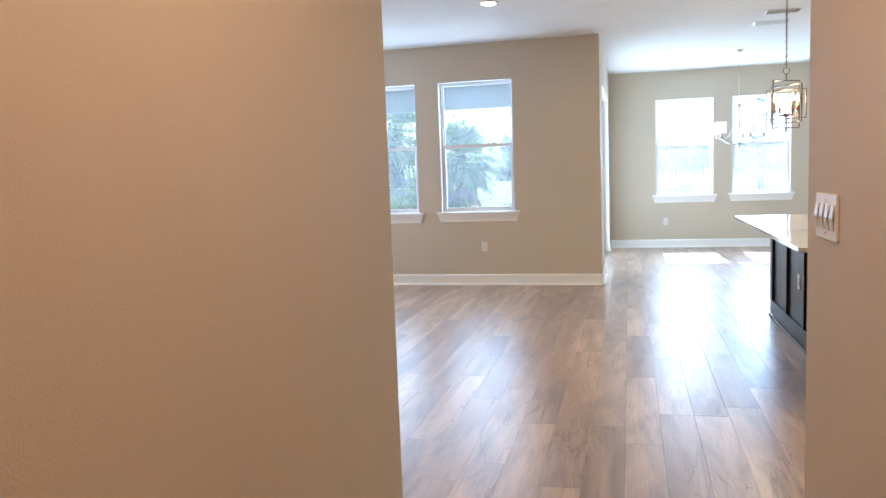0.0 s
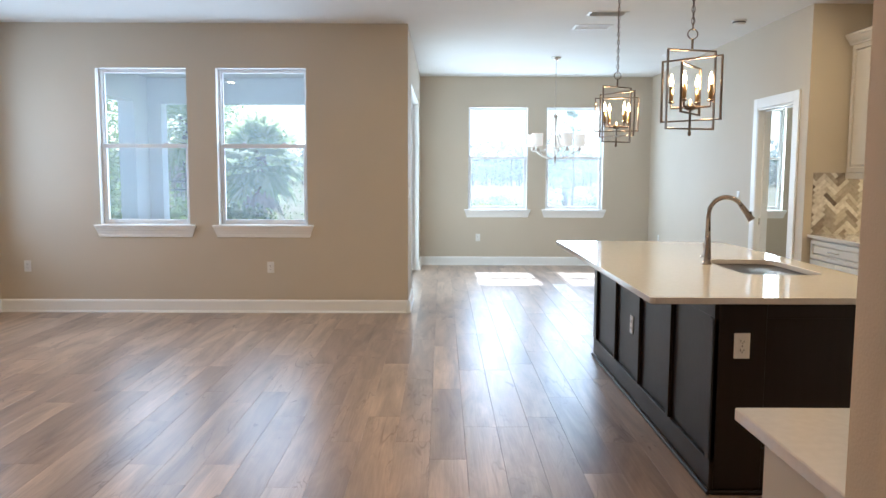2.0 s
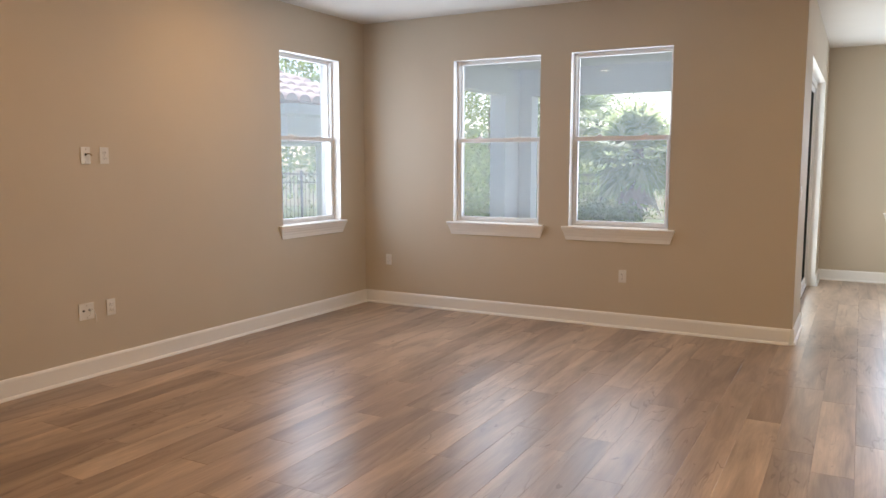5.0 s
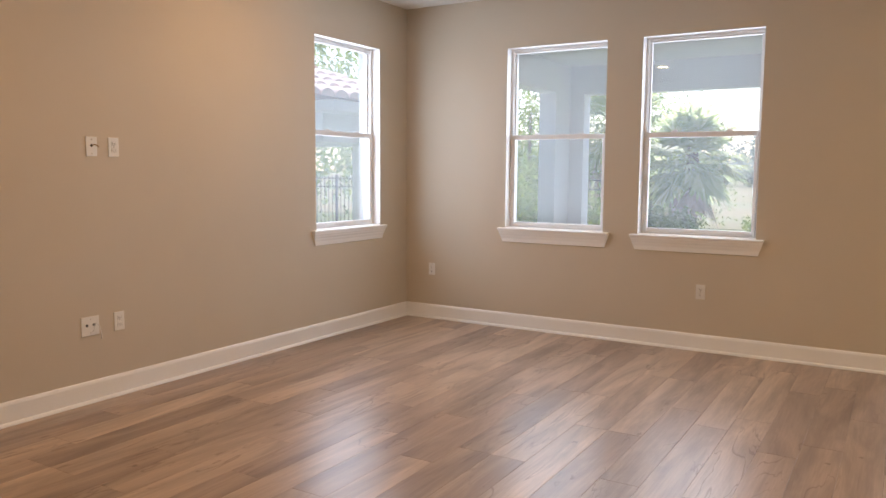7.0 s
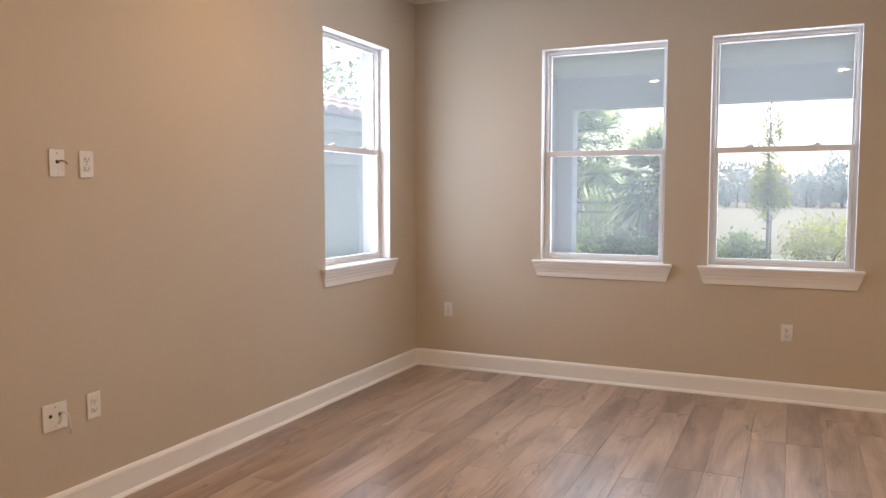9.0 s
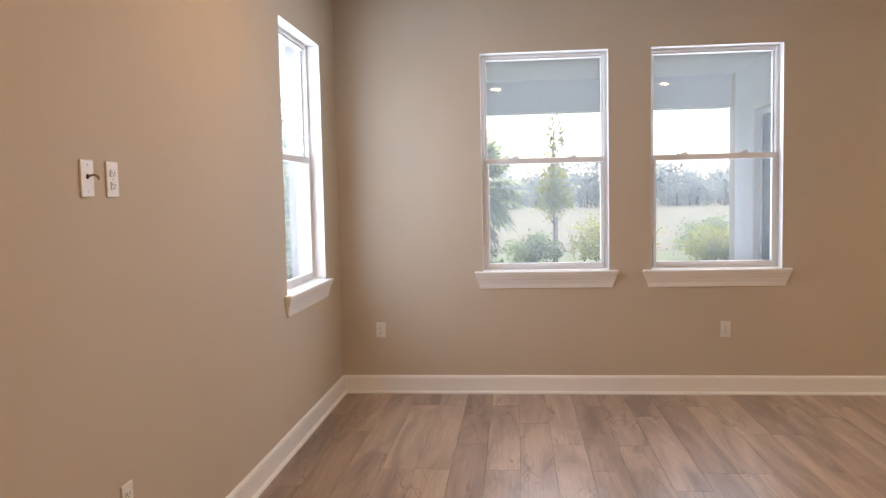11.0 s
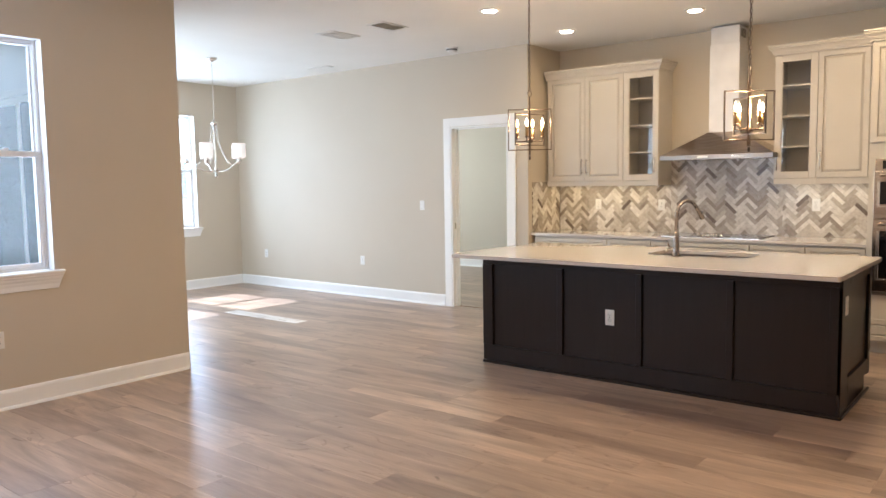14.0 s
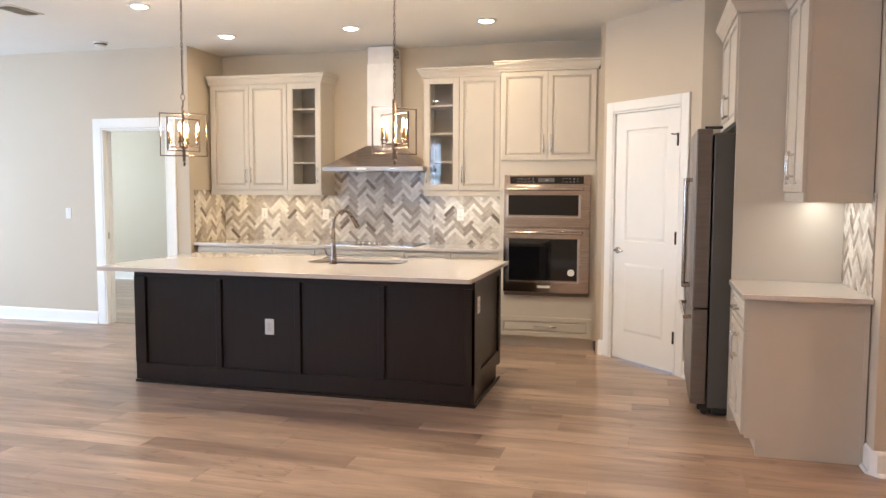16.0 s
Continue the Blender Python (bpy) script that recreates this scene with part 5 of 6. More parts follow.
def chandelier():
    c = thing("chandelier", "five-arm brushed nickel chandelier with white drum glass shades", "chandelier", pose(1.625, 11.97, 0))
    bm = bmesh.new()
    lathe(bm, [(0.004, 1.572), (0.013, 1.585), (0.020, 1.600), (0.010, 1.616), (0.016, 1.640), (0.022, 1.665), (0.010, 1.70), (0.008, 1.95), (0.011, 2.10), (0.013, 2.165), (0.036, 2.178), (0.040, 2.196), (0.040, 2.212), (0.012, 2.218), (0.006, 2.25)], 18)
    part("column", smooth(bm), M_NICKEL, c)
    for i in range(5):
        a = radians(72 * i + 2)
        ca, sa = math.cos(a), math.sin(a)
        def P(r, z):
            return (r * ca, r * sa, z)
        bm = bmesh.new()
        tube(bm, [P(0.015, 1.655), P(0.06, 1.645), P(0.13, 1.655), P(0.20, 1.69), P(0.26, 1.735), P(0.30, 1.752), P(0.335, 1.752)], 0.0075, 8)
        tube(bm, [P(0.030, 2.185), P(0.036, 2.08), P(0.055, 1.97), P(0.10, 1.86), P(0.16, 1.765), P(0.22, 1.715)], 0.0055, 8)
        tube(bm, [P(0.335, 1.752), P(0.318, 1.765), P(0.322, 1.785)], 0.006, 8)
        lathe(bm, [(0.006, 1.735), (0.022, 1.755), (0.026, 1.772), (0.012, 1.790), (0.020, 1.800)], 14, (0.322 * ca, 0.322 * sa, 0))
        arm = part("arm", smooth(bm), M_NICKEL, c)
        bm = bmesh.new()
        prof = [(0.020, 1.801), (0.066, 1.803), (0.072, 1.815), (0.072, 1.962), (0.068, 1.962), (0.068, 1.818), (0.024, 1.808)]
        lathe(bm, prof, 24, (0.322 * ca, 0.322 * sa, 0))
        part("shade", smooth(bm), M_SHADE, arm, "white drum glass shade")
    bm = bmesh.new()
    z, i = 2.258, 0
    while z < 2.905:
        tube(bm, [((0.007 * math.cos(radians(a)) if i % 2 else 0), (0 if i % 2 else 0.007 * math.cos(radians(a))), z + 0.017 * math.sin(radians(a))) for a in range(0, 360, 30)], 0.0018, 6, True)
        z += 0.027
        i += 1
    part("chain", smooth(bm), M_NICKEL, c)
    bm = bmesh.new()
    lathe(bm, [(0.010, 2.895), (0.030, 2.910), (0.062, 2.932), (0.064, 2.9445)], 24)
    part("canopy", smooth(bm), M_NICKEL, c)


chandelier()

# the two at y 5.10 are added fixtures, never in view
for cx, cy in CANS:
    k = thing("recessed_light", "lit recessed can light with white trim ring", "ceiling light", pose(cx, cy, 2.945), "recessed can lights")
    bm = bmesh.new()
    lathe(bm, [(0.062, -0.001), (0.066, -0.010), (0.080, -0.007), (0.092, -0.002), (0.092, -0.0005)], 28)
    part("trim_ring", smooth(bm), M_PLATE, k)
    bm = bmesh.new()
    lathe(bm, [(0.061, -0.0115), (0.055, -0.0145), (0.02, -0.0155)], 24)
    part("lens", smooth(bm), M_CAN, k, "glowing lens")


def register(m, w, h, slots, dark, label):
    v = thing("ceiling_vent", label, "vent", m, "ceiling vents")
    bm = bmesh.new()
    b = 0.025
    box(bm, -w / 2, -h / 2, -0.008, w / 2, -h / 2 + b, -0.0005, 0.002); box(bm, -w / 2, h / 2 - b, -0.008, w / 2, h / 2, -0.0005, 0.002)
    box(bm, -w / 2, -h / 2 + b, -0.008, -w / 2 + b, h / 2 - b, -0.0005, 0.002); box(bm, w / 2 - b, -h / 2 + b, -0.008, w / 2, h / 2 - b, -0.0005, 0.002)
    box(bm, -0.006, -h / 2 + b, -0.008, 0.006, h / 2 - b, -0.002)
    part("vent_frame", bm, M_PLATE, v)
    # the dark backing is a flat sheet coloured like the duct's shade
    part("backing", one_box(-w / 2 + b, -h / 2 + b, -0.0018, w / 2 - b, h / 2 - b, -0.0006), M_SLOT if dark else M_VENT, v, "dark sheet standing for the shaded duct" if dark else "pale metal behind the slats")
    for i in range(slots):
        y = -h / 2 + b + (h - 2 * b) * (i + 0.5) / slots
        bm = box(bmesh.new(), -w / 2 + b, -0.010, -0.001, w / 2 - b, 0.010, 0.001)
        bmesh.ops.transform(bm, matrix=Matrix.Translation((0, y, -0.008)) @ Matrix.Rotation(radians(38 if dark else 7), 4, "X"), verts=bm.verts)
        part("slat", bm, M_PLATE, v)


register(pose(1.70, 9.28, CEIL), 0.36, 0.21, 5, True, "white ceiling register with dark open slats")
register(pose(1.69, 9.94, CEIL), 0.38, 0.26, 9, False, "white ceiling return register with closed slats")
register(pose(3.00, 11.64, CEIL, 0, 0, 90), 0.36, 0.12, 3, False, "slim white ceiling register near the wall")

sd = thing("smoke_detector", "white round smoke detector on the ceiling", "detector", pose(3.05, 9.58, CEIL))
bm = bmesh.new()
lathe(bm, [(0.030, -0.046), (0.050, -0.044), (0.058, -0.030), (0.060, -0.014), (0.070, -0.010), (0.070, -0.0005)], 26)
part("body", smooth(bm), M_PLATE, sd)
bm = bmesh.new()
lathe(bm, [(0.0595, -0.028), (0.0605, -0.024), (0.0605, -0.018), (0.0595, -0.014)], 26)
part("grille", bm, M_SLOT, sd, "dark sensor slots")

# ---- outside: patio, neighbour, garden, marsh ----
structure("ground", one_box(-900, -700, -0.60, 900, 1100, -0.22), M_LAWN, "green lawn round the house", "ground")
structure("marsh", one_box(-500, 27, -0.219, 500, 900, -0.205), M_MARSH, "yellow-green marsh meadow behind the garden", "ground")
structure("patio_slab", one_box(-4.75, YA + T, -0.25, XC - 0.2, 14.45, -0.03), M_SLAB, "grey concrete floor of the covered patio", "patio")
PN, PW, PZ, BZ = 14.15, -4.50, 2.93, 2.53
structure("patio_ceiling", one_box(-4.75, YA + T, PZ, XC - 0.2, 14.45, PZ + 0.10), M_STUCCO, "white stucco patio ceiling", "ceiling")
structure("patio_beam_north", one_box(PW, PN, BZ, XC - 0.2, PN + 0.25, PZ - 0.0005), M_STUCCO, "white stucco beam over the patio opening", "beam")
structure("patio_beam_west", one_box(PW - 0.25, YA + T, BZ - 0.01, PW - 0.0005, PN + 0.25, PZ - 0.0005), M_STUCCO, "white stucco beam over the patio side opening", "beam")
bm = bmesh.new()
box(bm, PW - 0.25, 13.63, -0.25, PW, PN + 0.25, BZ - 0.0105)
box(bm, PW + 0.0005, PN + 0.001, -0.25, -4.29, PN + 0.249, BZ - 0.001)
structure("patio_column", bm, M_STUCCO, "white stucco corner column of the covered patio", "column")
structure("roof", one_box(-5.1, -2.2, CEIL + 0.151, 7.6, 14.60, CEIL + 0.45), M_STUCCO, "white eaves of the house", "roof")


def neighbour():
    h = thing("house", "white stucco neighbouring house with clay barrel tile roof", "house", pose(0.78, -0.1, -0.32))
    part("wall", one_box(-16, -4, -0.3, -8.2, 11.2, 2.45), M_STUCCO, h)
    part("column", box(bmesh.new(), -7.95, 12.55, -0.3, -7.35, 13.05, 2.10, 0.01), M_STUCCO, h, "square stucco porch column")
    part("beam", one_box(-16, 12.55, 2.10, -7.35, 13.05, 2.46), M_STUCCO, h)
    part("beam", one_box(-7.95, 11.2, 2.10, -7.35, 12.549, 2.46), M_STUCCO, h)
    part("fascia", box(bmesh.new(), -16.2, 11.0, 2.461, -7.0, 13.45, 2.60, 0.01), M_STUCCO, h)
    # hip roof of tile rows, rising to the west
    roof = bmesh.new()
    for r in range(7):
        x = -6.95 - r * 0.33
        z = 2.62 + r * 0.125
        for i in range(44):
            y = 2.2 + i * 0.26
            if y > 13.5 - r * 0.33:
                break
            n = 7
            ring0 = [roof.verts.new((x + 0.04, y + 0.115 * math.cos(math.pi * k / (n - 1)), z + 0.085 * math.sin(math.pi * k / (n - 1)))) for k in range(n)]
            ring1 = [roof.verts.new((x - 0.37, y + 0.095 * math.cos(math.pi * k / (n - 1)), z + 0.125 + 0.070 * math.sin(math.pi * k / (n - 1)))) for k in range(n)]
            for k in range(n - 1):
                roof.faces.new((ring0[k], ring0[k + 1], ring1[k + 1], ring1[k]))
            roof.faces.new(ring0[::-1])
    rt = part("roof_tiles", roof, M_ROOF, h, "pink clay barrel tiles")
    rt["kind"] = "stuff"
    bm = bmesh.new()
    vs = [bm.verts.new(p) for p in ((-6.95, 2.0, 2.615), (-6.95, 13.5, 2.615), (-9.4, 11.0, 3.53), (-9.4, 4.4, 3.53), (-16, 13.5, 2.615), (-16, 11.0, 3.53))]
    bm.faces.new((vs[0], vs[1], vs[2], vs[3])); bm.faces.new((vs[1], vs[4], vs[5], vs[2]))
    part("roof_deck", bm, M_ROOF, h)
    part("terrace", one_box(-16, 11.2, -0.3, -7.0, 15.5, -0.12), M_SLAB, h)
    # low blocks added in place of unidentified pale step shapes
    for x, y, z in ((-9.6, 14.2, 0.35), (-10.8, 14.9, 0.50)):
        part("low_pale_block", box(bmesh.new(), x - 0.8, y, -0.2, x + 0.5, y + 0.3, z, 0.02), M_STUCCO, h)


neighbour()


def fence():
    f = thing("fence", "black aluminium picket fence between the gardens", "fence", pose(-13.5, 17.2, -0.22, 0, 0, 18))
    for i in range(6):
        part("post", box(bmesh.new(), i * 1.8 - 0.03, -0.03, 0, i * 1.8 + 0.03, 0.03, 1.55, 0.004), M_FENCE, f)
    for z in (0.15, 1.25, 1.45):
        part("rail", one_box(0.03, -0.015, z, 8.97, 0.015, z + 0.03), M_FENCE, f)
    me = None
    for i in range(90):
        x = 0.1 + i * 0.1
        if me is None:
            me = bpy.data.meshes.new("picket")
            b = one_box(-0.008, -0.008, 0, 0.008, 0.008, 1.48)
            b.to_mesh(me); b.free(); me.materials.append(M_FENCE)
        if abs((x / 1.8) - round(x / 1.8)) * 1.8 > 0.05:
            ob = new("picket", me)
            ob.parent = f
            ob.location = (x, 0, 0.05)


fence()


def fan_palm(x, y, h, crown_r, leaves, rng, label):
    p = thing("palm_tree", label, "palm tree", pose(x, y, -0.22))
    bm = bmesh.new()
    tube(bm, [(0, 0, 0), (0.03, 0, h * 0.4), (0.0, 0.03, h * 0.8), (0, 0, h)], [0.12 * crown_r, 0.10 * crown_r, 0.095 * crown_r, 0.08 * crown_r], 12)
    for i in range(60):
        a, z = rng.uniform(0, 6.28), rng.uniform(0.1, h)
        r = 0.10 * crown_r
        box(bm, r * math.cos(a) - 0.03, r * math.sin(a) - 0.03, z, r * math.cos(a) + 0.03, r * math.sin(a) + 0.03, z + 0.16)
    part("trunk", bm, M_BARK, p)
    for dead, name, mt, cnt in ((False, "crown", M_PALM, leaves), (True, "dead_fronds", M_DEAD, leaves // 18)):
        bm = bmesh.new()
        for i in range(cnt):
            a = rng.uniform(0, 2 * math.pi)
            el = rng.uniform(-0.95, 1.45) if not dead else rng.uniform(-1.45, -0.9)
            d = Vector((math.cos(a) * math.cos(el), math.sin(a) * math.cos(el), math.sin(el)))
            stem = crown_r * (rng.uniform(0.40, 0.62) if not dead else 0.42)
            base = Vector((0, 0, h - (0.1 if not dead else 0.3)))
            hub = base + d * stem + Vector((0, 0, -0.12 * stem))
            tube(bm, [base, base + d * stem * 0.5 + Vector((0, 0, 0.03)), hub], [0.016, 0.011, 0.007], 4)
            side = d.cross(Vector((0, 0, 1)))
            side = side.normalized() if side.length > 0.05 else Vector((1, 0, 0))
            up = side.cross(d).normalized()
            ln = crown_r * rng.uniform(0.45, 0.6)
            k = 22
            for j in range(k):
                th = radians(-112 + 224 * j / (k - 1)) + rng.uniform(-0.04, 0.04)
                if dead:
                    th *= 0.45
                out = (d * math.cos(th) + side * math.sin(th)).normalized()
                l2 = ln * (0.72 + 0.28 * math.cos(th)) * rng.uniform(0.70, 1.10)
                w = out.cross(up).normalized() * 0.036
                m1 = hub + out * l2 * 0.6 + up * (-0.02 * l2)
                tip = hub + out * l2 + Vector((0, 0, -l2 * rng.uniform(0.05, 0.34)))
                v0, v1, v2, v3 = bm.verts.new(hub), bm.verts.new(m1 + w), bm.verts.new(m1 - w), bm.verts.new(tip)
                bm.faces.new((v0, v1, v2)); bm.faces.new((v1, v3, v2))
        part(name, bm, mt, p, "green fan fronds" if not dead else "hanging dry fronds")


rng_g = random.Random(21)
fan_palm(-3.95, 19.2, 2.05, 1.22, 75, rng_g, "cabbage palm with a full round green crown")
fan_palm(-6.3, 21.5, 2.9, 1.8, 60, rng_g, "cabbage palm standing among shrubs")
fan_palm(4.75, 30.5, 2.2, 0.85, 26, rng_g, "small far palm at the meadow's edge")


def shrub(x, y, rx, rz, count, rng, mt=None, name="shrub", label="dense green garden shrub", leaf=0.055):
    s = thing(name, label, "shrub", pose(x, y, -0.22), "garden shrubs")
    bm = bmesh.new()
    for i in range(7):
        a = rng.uniform(0, 6.28)
        tube(bm, [(0.05 * math.cos(a), 0.05 * math.sin(a), 0), (rx * 0.3 * math.cos(a), rx * 0.3 * math.sin(a), rz * 0.7), (rx * 0.6 * math.cos(a), rx * 0.6 * math.sin(a), rz * 1.4)], [0.02, 0.014, 0.006], 5)
    part("stems", bm, M_BARK, s)
    part("foliage", leaf_cloud(bmesh.new(), (0, 0, rz), (rx, rx * 0.9, rz), count, leaf, rng), mt or M_LEAF, s)


for x, y, rx, rz, n in ((-5.0, 17.8, 1.0, 0.62, 2600), (-4.1, 18.1, 0.8, 0.48, 2400), (-6.6, 17.2, 1.1, 0.85, 2800), (-8.4, 17.5, 1.2, 1.2, 2800), (-2.75, 21.6, 0.65, 0.42, 1500),
                       (-1.0, 22.2, 1.1, 0.60, 2400), (1.45, 21.8, 0.8, 0.50, 2200), (-7.4, 20.5, 1.5, 1.4, 2600), (-10.0, 19.5, 1.6, 1.6, 2600), (-6.9, 26.0, 1.3, 1.0, 2000), (-5.5, 25.0, 1.6, 1.3, 2200),
                       (1.6, 23.5, 0.9, 0.5, 1600), (-12.5, 21.0, 1.7, 1.9, 2400), (4.6, 24.0, 1.2, 0.5, 1500)):
    shrub(x, y, rx, rz, n, rng_g, M_YOUNG if x in (-1.0, 1.45) else None)


def young_tree():
    t = thing("young_tree", "young yellow-green tree tied to a stake on the lawn", "tree", pose(-2.16, 23.4, -0.22))
    bm = bmesh.new()
    tube(bm, [(0, 0, 0), (0.02, 0, 1.0), (0.0, 0.02, 2.2), (0.02, 0, 3.9)], [0.035, 0.03, 0.022, 0.006], 8)
    r = random.Random(5)
    for i in range(26):
        z = r.uniform(0.95, 3.7)
        a = r.uniform(0, 6.28)
        l = 0.55 * (1 - abs(z - 1.8) / 2.6)
        tube(bm, [(0, 0, z), (l * 0.6 * math.cos(a), l * 0.6 * math.sin(a), z + 0.14), (l * math.cos(a), l * math.sin(a), z + 0.34)], [0.010, 0.007, 0.003], 5)
    part("trunk", bm, M_BARK, t)
    bm = bmesh.new()
    leaf_cloud(bm, (0, 0, 1.75), (0.46, 0.43, 0.66), 1500, 0.058, r)
    leaf_cloud(bm, (0.02, 0, 2.95), (0.24, 0.24, 0.75), 420, 0.05, r)
    part("crown", bm, M_YOUNG, t)
    part("stake", box(bmesh.new(), 0.06, -0.02, 0, 0.10, 0.02, 1.15, 0.004), M_WOOD, t)
    bm = bmesh.new()
    tube(bm, [(0.10, 0, 1.0), (-0.03, 0.04, 1.02), (-0.04, -0.04, 1.03), (0.10, 0, 1.04)], 0.012, 6)
    part("tie", bm, M_FENCE, t, "dark tree tie")


young_tree()


def pine(x, y, h, rng):
    t = thing("pine_tree", "slender young pine with loose needle tufts", "tree", pose(x, y, -0.22))
    bm = bmesh.new()
    tube(bm, [(0, 0, 0), (0.03, 0, h * 0.5), (0, 0, h)], [0.034, 0.026, 0.008], 8)
    nb = bmesh.new()
    for i in range(34):
        z = h * rng.uniform(0.18, 1.0)
        a = rng.uniform(0, 6.28)
        l = 1.15 * (1.08 - z / h)
        tip = Vector((l * math.cos(a), l * math.sin(a), z + l * 0.35))
        tube(bm, [(0, 0, z), (tip.x * 0.5, tip.y * 0.5, z + l * 0.1), tip], [0.009, 0.007, 0.003], 5)
        for s in (0.55, 0.8, 1.0):
            c = Vector((0, 0, z)).lerp(tip, s)
            for k in range(20):
                d = Vector((rng.gauss(0, 1), rng.gauss(0, 1), rng.gauss(0.5, 1))).normalized() * rng.uniform(0.14, 0.24)
                w = d.orthogonal().normalized() * 0.006
                nb.faces.new([nb.verts.new(q) for q in (c - w, c + w, c + d)])
    part("trunk", bm, M_BARK, t)
    part("needles", nb, M_PINE, t)


pine(3.05, 19.0, 3.0, rng_g)
pine(6.4, 21.0, 3.6, rng_g)


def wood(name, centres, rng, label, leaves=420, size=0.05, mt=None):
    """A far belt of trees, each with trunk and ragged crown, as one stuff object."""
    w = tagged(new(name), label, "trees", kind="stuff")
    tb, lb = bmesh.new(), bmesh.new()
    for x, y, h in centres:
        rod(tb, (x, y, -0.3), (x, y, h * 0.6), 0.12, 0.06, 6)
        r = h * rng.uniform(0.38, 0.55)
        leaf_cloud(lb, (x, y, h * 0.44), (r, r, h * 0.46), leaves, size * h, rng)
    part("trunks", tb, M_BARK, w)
    part("crowns", lb, mt or M_FAR_HAZED, w)


rng_w = random.Random(33)
wood("far_woods", [(x + rng_w.uniform(-2, 2), 108 + rng_w.uniform(-8, 14), rng_w.uniform(4.2, 7.8)) for x in np.arange(-80, 80, 0.8)] + [(x + rng_w.uniform(-1, 1), 104 + rng_w.uniform(-3, 4), rng_w.uniform(2.2, 3.6)) for x in np.arange(-80, 80, 0.9)], rng_w, "belt of trees along the far side of the marsh, haze painted into its leaves")
wood("garden_trees", [(-14.5, 24, 6.5), (-17, 21, 7.5), (-20, 26, 8.5), (-12, 29, 6.0), (-24, 19, 9.0), (-26, 24, 9.5), (-15.5, 32, 7.0), (-30, 15, 10), (-9.5, 34, 5.5), (-22, 13, 10.5), (-29, 9, 11)], rng_w,
     "tall green trees beyond the neighbouring garden", 3200, 0.017, M_LEAF)

# ---- backsplash: marble slips in a herringbone ----
def clip(poly, a, b, lo, hi):
    """Cut a convex polygon of (u, v) to the box a..b, lo..hi."""
    for axis, lim, keep_less in ((0, a, False), (0, b, True), (1, lo, False), (1, hi, True)):
        out = []
        for i, p in enumerate(poly):
            q = poly[(i + 1) % len(poly)]
            inp = p[axis] <= lim if keep_less else p[axis] >= lim
            inq = q[axis] <= lim if keep_less else q[axis] >= lim
            if inp:
                out.append(p)
            if inp != inq:
                t = (lim - p[axis]) / (q[axis] - p[axis])
                out.append((p[0] + t * (q[0] - p[0]), p[1] + t * (q[1] - p[1])))
        poly = out
        if len(poly) < 3:
            return []
    return poly


def slip_polys(a, b, lo, hi, W=0.0354, N=4):
    g = 0.0012
    c = math.cos(radians(45))
    span = int(((b - a) + (hi - lo)) / W) + 8
    mid = ((a + b) / 2, lo)
    res = []
    for k in range(-span, span):
        for n in range(-span // 2, span // 2):
            for kind_ in (0, 1):
                x, y = k + n * N, -k + n * N
                if kind_ == 0:
                    r = (x * W, y * W, (x + N) * W, (y + 1) * W)
                else:
                    r = (x * W, (y - N) * W, (x + 1) * W, y * W)
                q = [(r[0] + g, r[1] + g), (r[2] - g, r[1] + g), (r[2] - g, r[3] - g), (r[0] + g, r[3] - g)]
                q = [(mid[0] + (u + v) * c, mid[1] + (v - u) * c) for u, v in q]
                if max(p[0] for p in q) < a or min(p[0] for p in q) > b or max(p[1] for p in q) < lo or min(p[1] for p in q) > hi:
                    continue
                q = clip(q, a, b, lo, hi)
                if len(q) >= 3:
                    ar = abs(sum(q[i][0] * q[(i + 1) % len(q)][1] - q[(i + 1) % len(q)][0] * q[i][1] for i in range(len(q)))) / 2
                    if ar > 4e-5:
                        res.append(q)
    return res


def splash(name, m, regions, single, rng, label):
    """regions: (a, b, lo, hi) on the local x-z plane; slips face -y."""
    s = thing(name, label, "backsplash", m)
    bm = bmesh.new()
    for a, b, lo, hi in regions:
        box(bm, a, -0.0035, lo, b, -0.0005, hi)
    part("grout", bm, M_GROUT, s)
    rest = bmesh.new()
    count = 0
    for reg in regions:
        for q in slip_polys(*reg):
            th = 0.008 + rng.uniform(-0.0008, 0.0012)
            near = count < single
            bm = bmesh.new() if near else rest
            A = [bm.verts.new((u, -0.0035, v)) for u, v in q]
            B = [bm.verts.new((u, -th, v)) for u, v in q]
            n = len(q)
            for i in range(n):
                bm.faces.new((A[i], A[(i + 1) % n], B[(i + 1) % n], B[i]))
            bm.faces.new(B)
            if near:
                part("tile", bm, M_TILE, s)
                count += 1
    if len(rest.verts):
        r = part("tiles", rest, M_TILES, s)
        r["kind"] = "stuff"
    else:
        rest.free()


rng_t = random.Random(11)
splash("tile_backsplash", pose(XK, 8.838, 0, 0, 0, -90), [(1.338, 2.447, 0.9155, 1.700), (2.447, 3.276, 0.9155, 1.468), (0.0, 1.338, 0.9155, 1.468)], 300, rng_t,
       "herringbone marble tile backsplash in white, grey and taupe")
splash("tile_backsplash", pose(3.462, 8.84, 0, 0, 0, 0), [(0.03, 0.628, 0.9155, 1.468)], 60, rng_t, "herringbone marble tile on the short side wall")
splash("tile_backsplash", pose(1.558, YK, 0, 0, 0, 180), [(0.0, 0.66, 0.9155, 1.468)], 60, rng_t, "herringbone marble tile behind the short countertop")
for y, z in ((8.339, 1.21), (7.603, 1.206), (6.095, 1.217)):
    wall_plate("wall_outlet", pose(4.0905, y, z, 0, 0, EW), "white duplex outlet set in the marble tile")

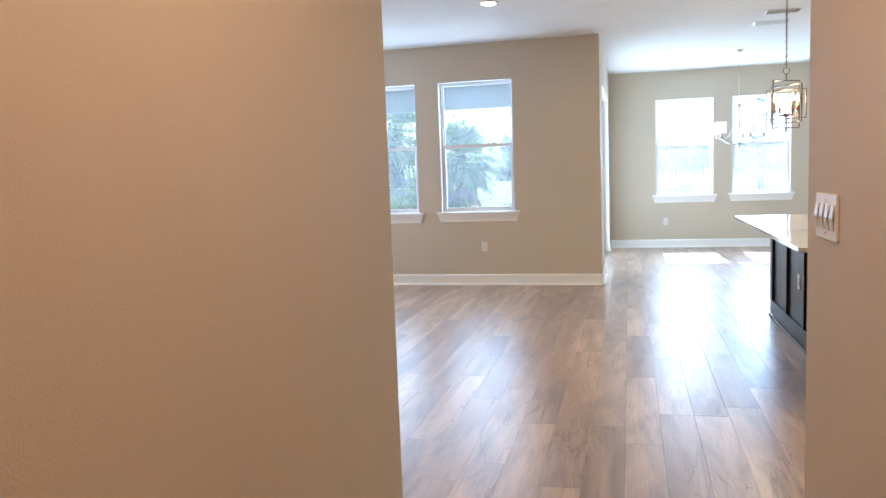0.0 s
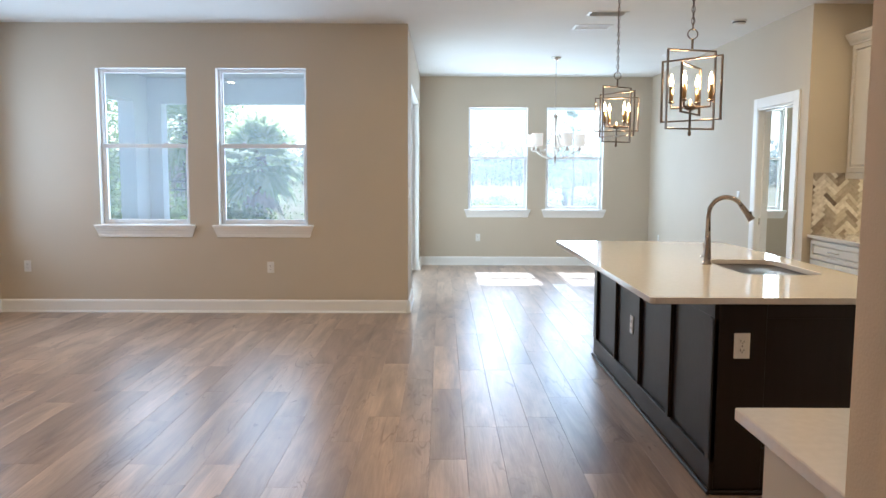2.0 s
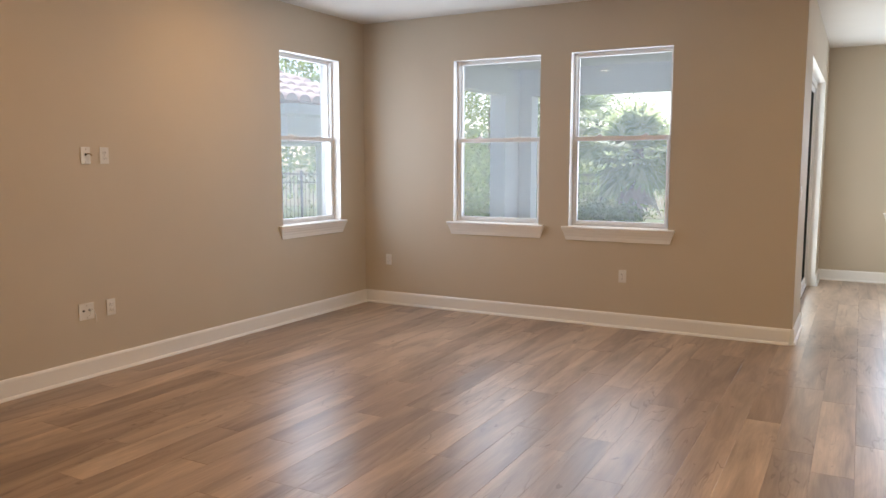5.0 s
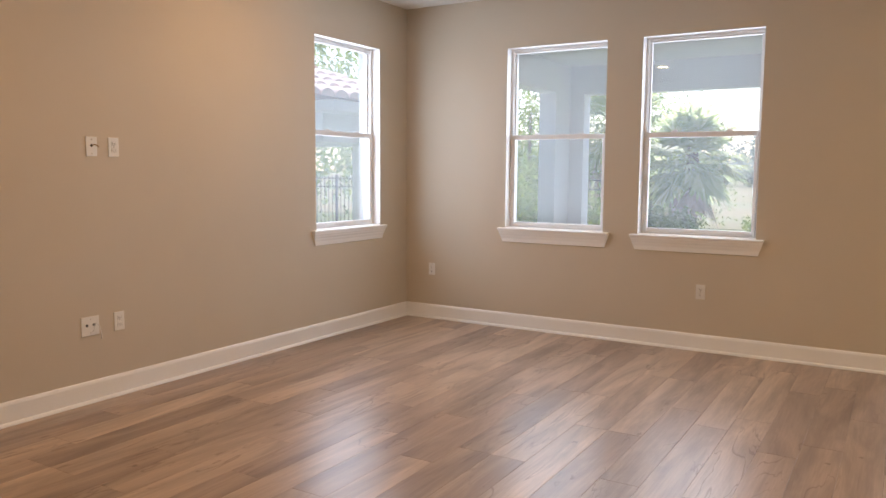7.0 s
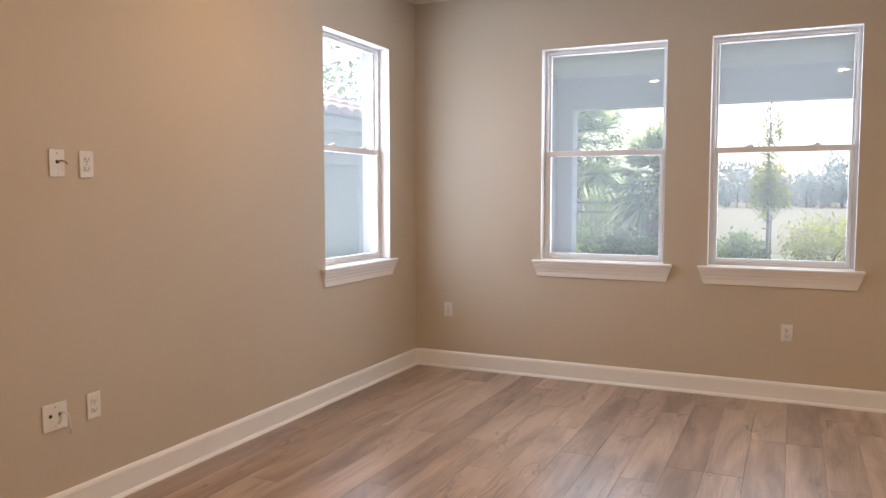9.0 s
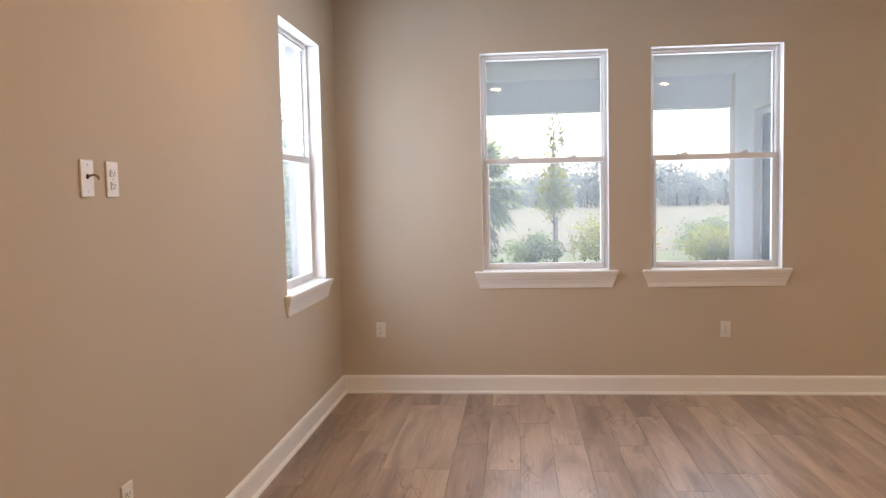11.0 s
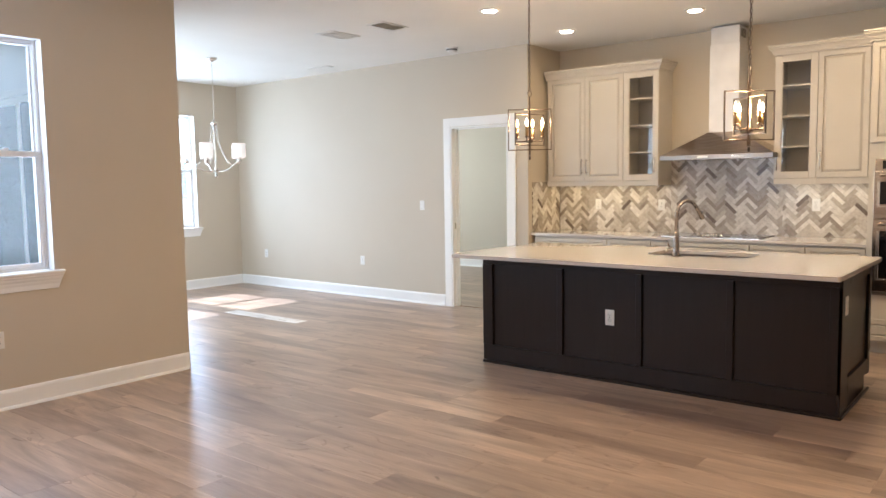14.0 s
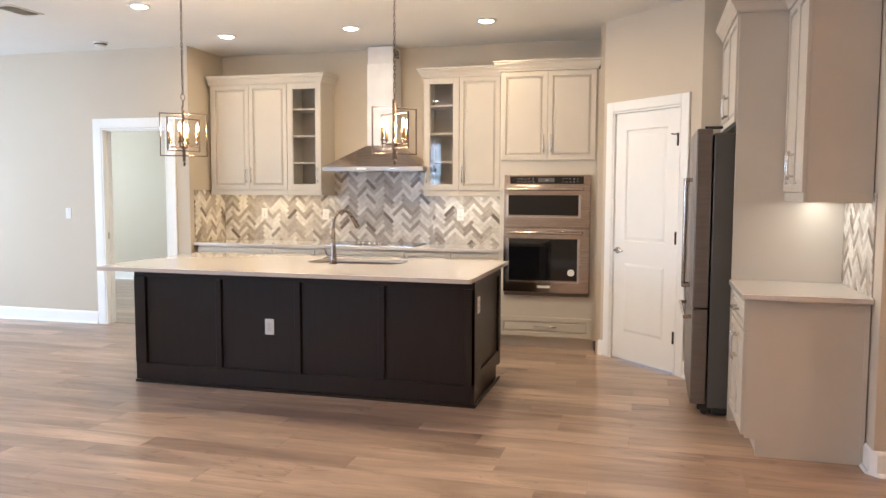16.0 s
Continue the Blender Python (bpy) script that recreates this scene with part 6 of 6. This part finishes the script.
# ---- floor planks ----
def plank_floor():
    floor_ob = bpy.data.objects["floor"]
    pw, pl, gap, ch = 0.1885, 1.27, 0.0004, 0.0009
    def plank_bm(bm, x0, y0, x1, y1):
        g = gap
        lo = [bm.verts.new(p) for p in ((x0 + g, y0 + g, -0.0084), (x1 - g, y0 + g, -0.0084), (x1 - g, y1 - g, -0.0084), (x0 + g, y1 - g, -0.0084))]
        mi = [bm.verts.new(p) for p in ((x0 + g, y0 + g, -ch), (x1 - g, y0 + g, -ch), (x1 - g, y1 - g, -ch), (x0 + g, y1 - g, -ch))]
        h = g + ch
        hi = [bm.verts.new(p) for p in ((x0 + h, y0 + h, 0), (x1 - h, y0 + h, 0), (x1 - h, y1 - h, 0), (x0 + h, y1 - h, 0))]
        for A, B in ((lo, mi), (mi, hi)):
            for k in range(4):
                bm.faces.new((A[k], A[(k + 1) % 4], B[(k + 1) % 4], B[k]))
        bm.faces.new(hi)
    def reach(x):
        if x < XB: return None
        if x < HALL_L: return (YS, YA)
        if x < XC: return (-1.6, YA)
        if x < HALL_R: return (-1.6, YF)
        if x < XG: return (YK, YF)
        if x < XK: return (4.6, 8.84)
        return None
    rng = random.Random(7)
    rest = bmesh.new()
    shapes = {}
    count = 0
    x = -1.03 - 19 * pw
    while x < XK:
        spans = [reach(v) for v in (x + 0.001, x + pw - 0.001) if reach(v)]
        if spans:
            y0, y1 = min(s[0] for s in spans) - 0.03, max(s[1] for s in spans) + 0.03
            y = y0 - rng.choice([0.0, 0.25, 0.42, 0.61, 0.84, 1.02])
            while y < y1:
                a, b = max(y, y0), min(y + pl, y1)
                if b - a > 0.03:
                    near = x < 2.75 and not (x > HALL_R and b < 4.0) and not (b < 0.9)
                    if near and count < 300:
                        key = round(b - a, 2)
                        if key not in shapes:
                            bm = bmesh.new()
                            plank_bm(bm, 0, 0, pw, b - a)
                            me = bpy.data.meshes.new("plank")
                            bm.to_mesh(me); bm.free()
                            me.materials.append(M_PLANK)
                            shapes[key] = me
                        ob = new("plank", shapes[key])
                        ob.location = (x, a, 0)
                        ob.parent = floor_ob
                        count += 1
                    else:
                        plank_bm(rest, x, a, x + pw, b)
                y += pl
        x += pw
    x = XG + 0.12
    while x < 7.0:
        y = 8.9 - rng.random()
        while y < YF:
            plank_bm(rest, x, max(y, 8.9), x + pw, min(y + pl, YF)) if min(y + pl, YF) - max(y, 8.9) > 0.02 else None
            y += pl
        x += pw
    r = part("planks", rest, M_PLANKS, floor_ob)
    r["kind"] = "stuff"


plank_floor()
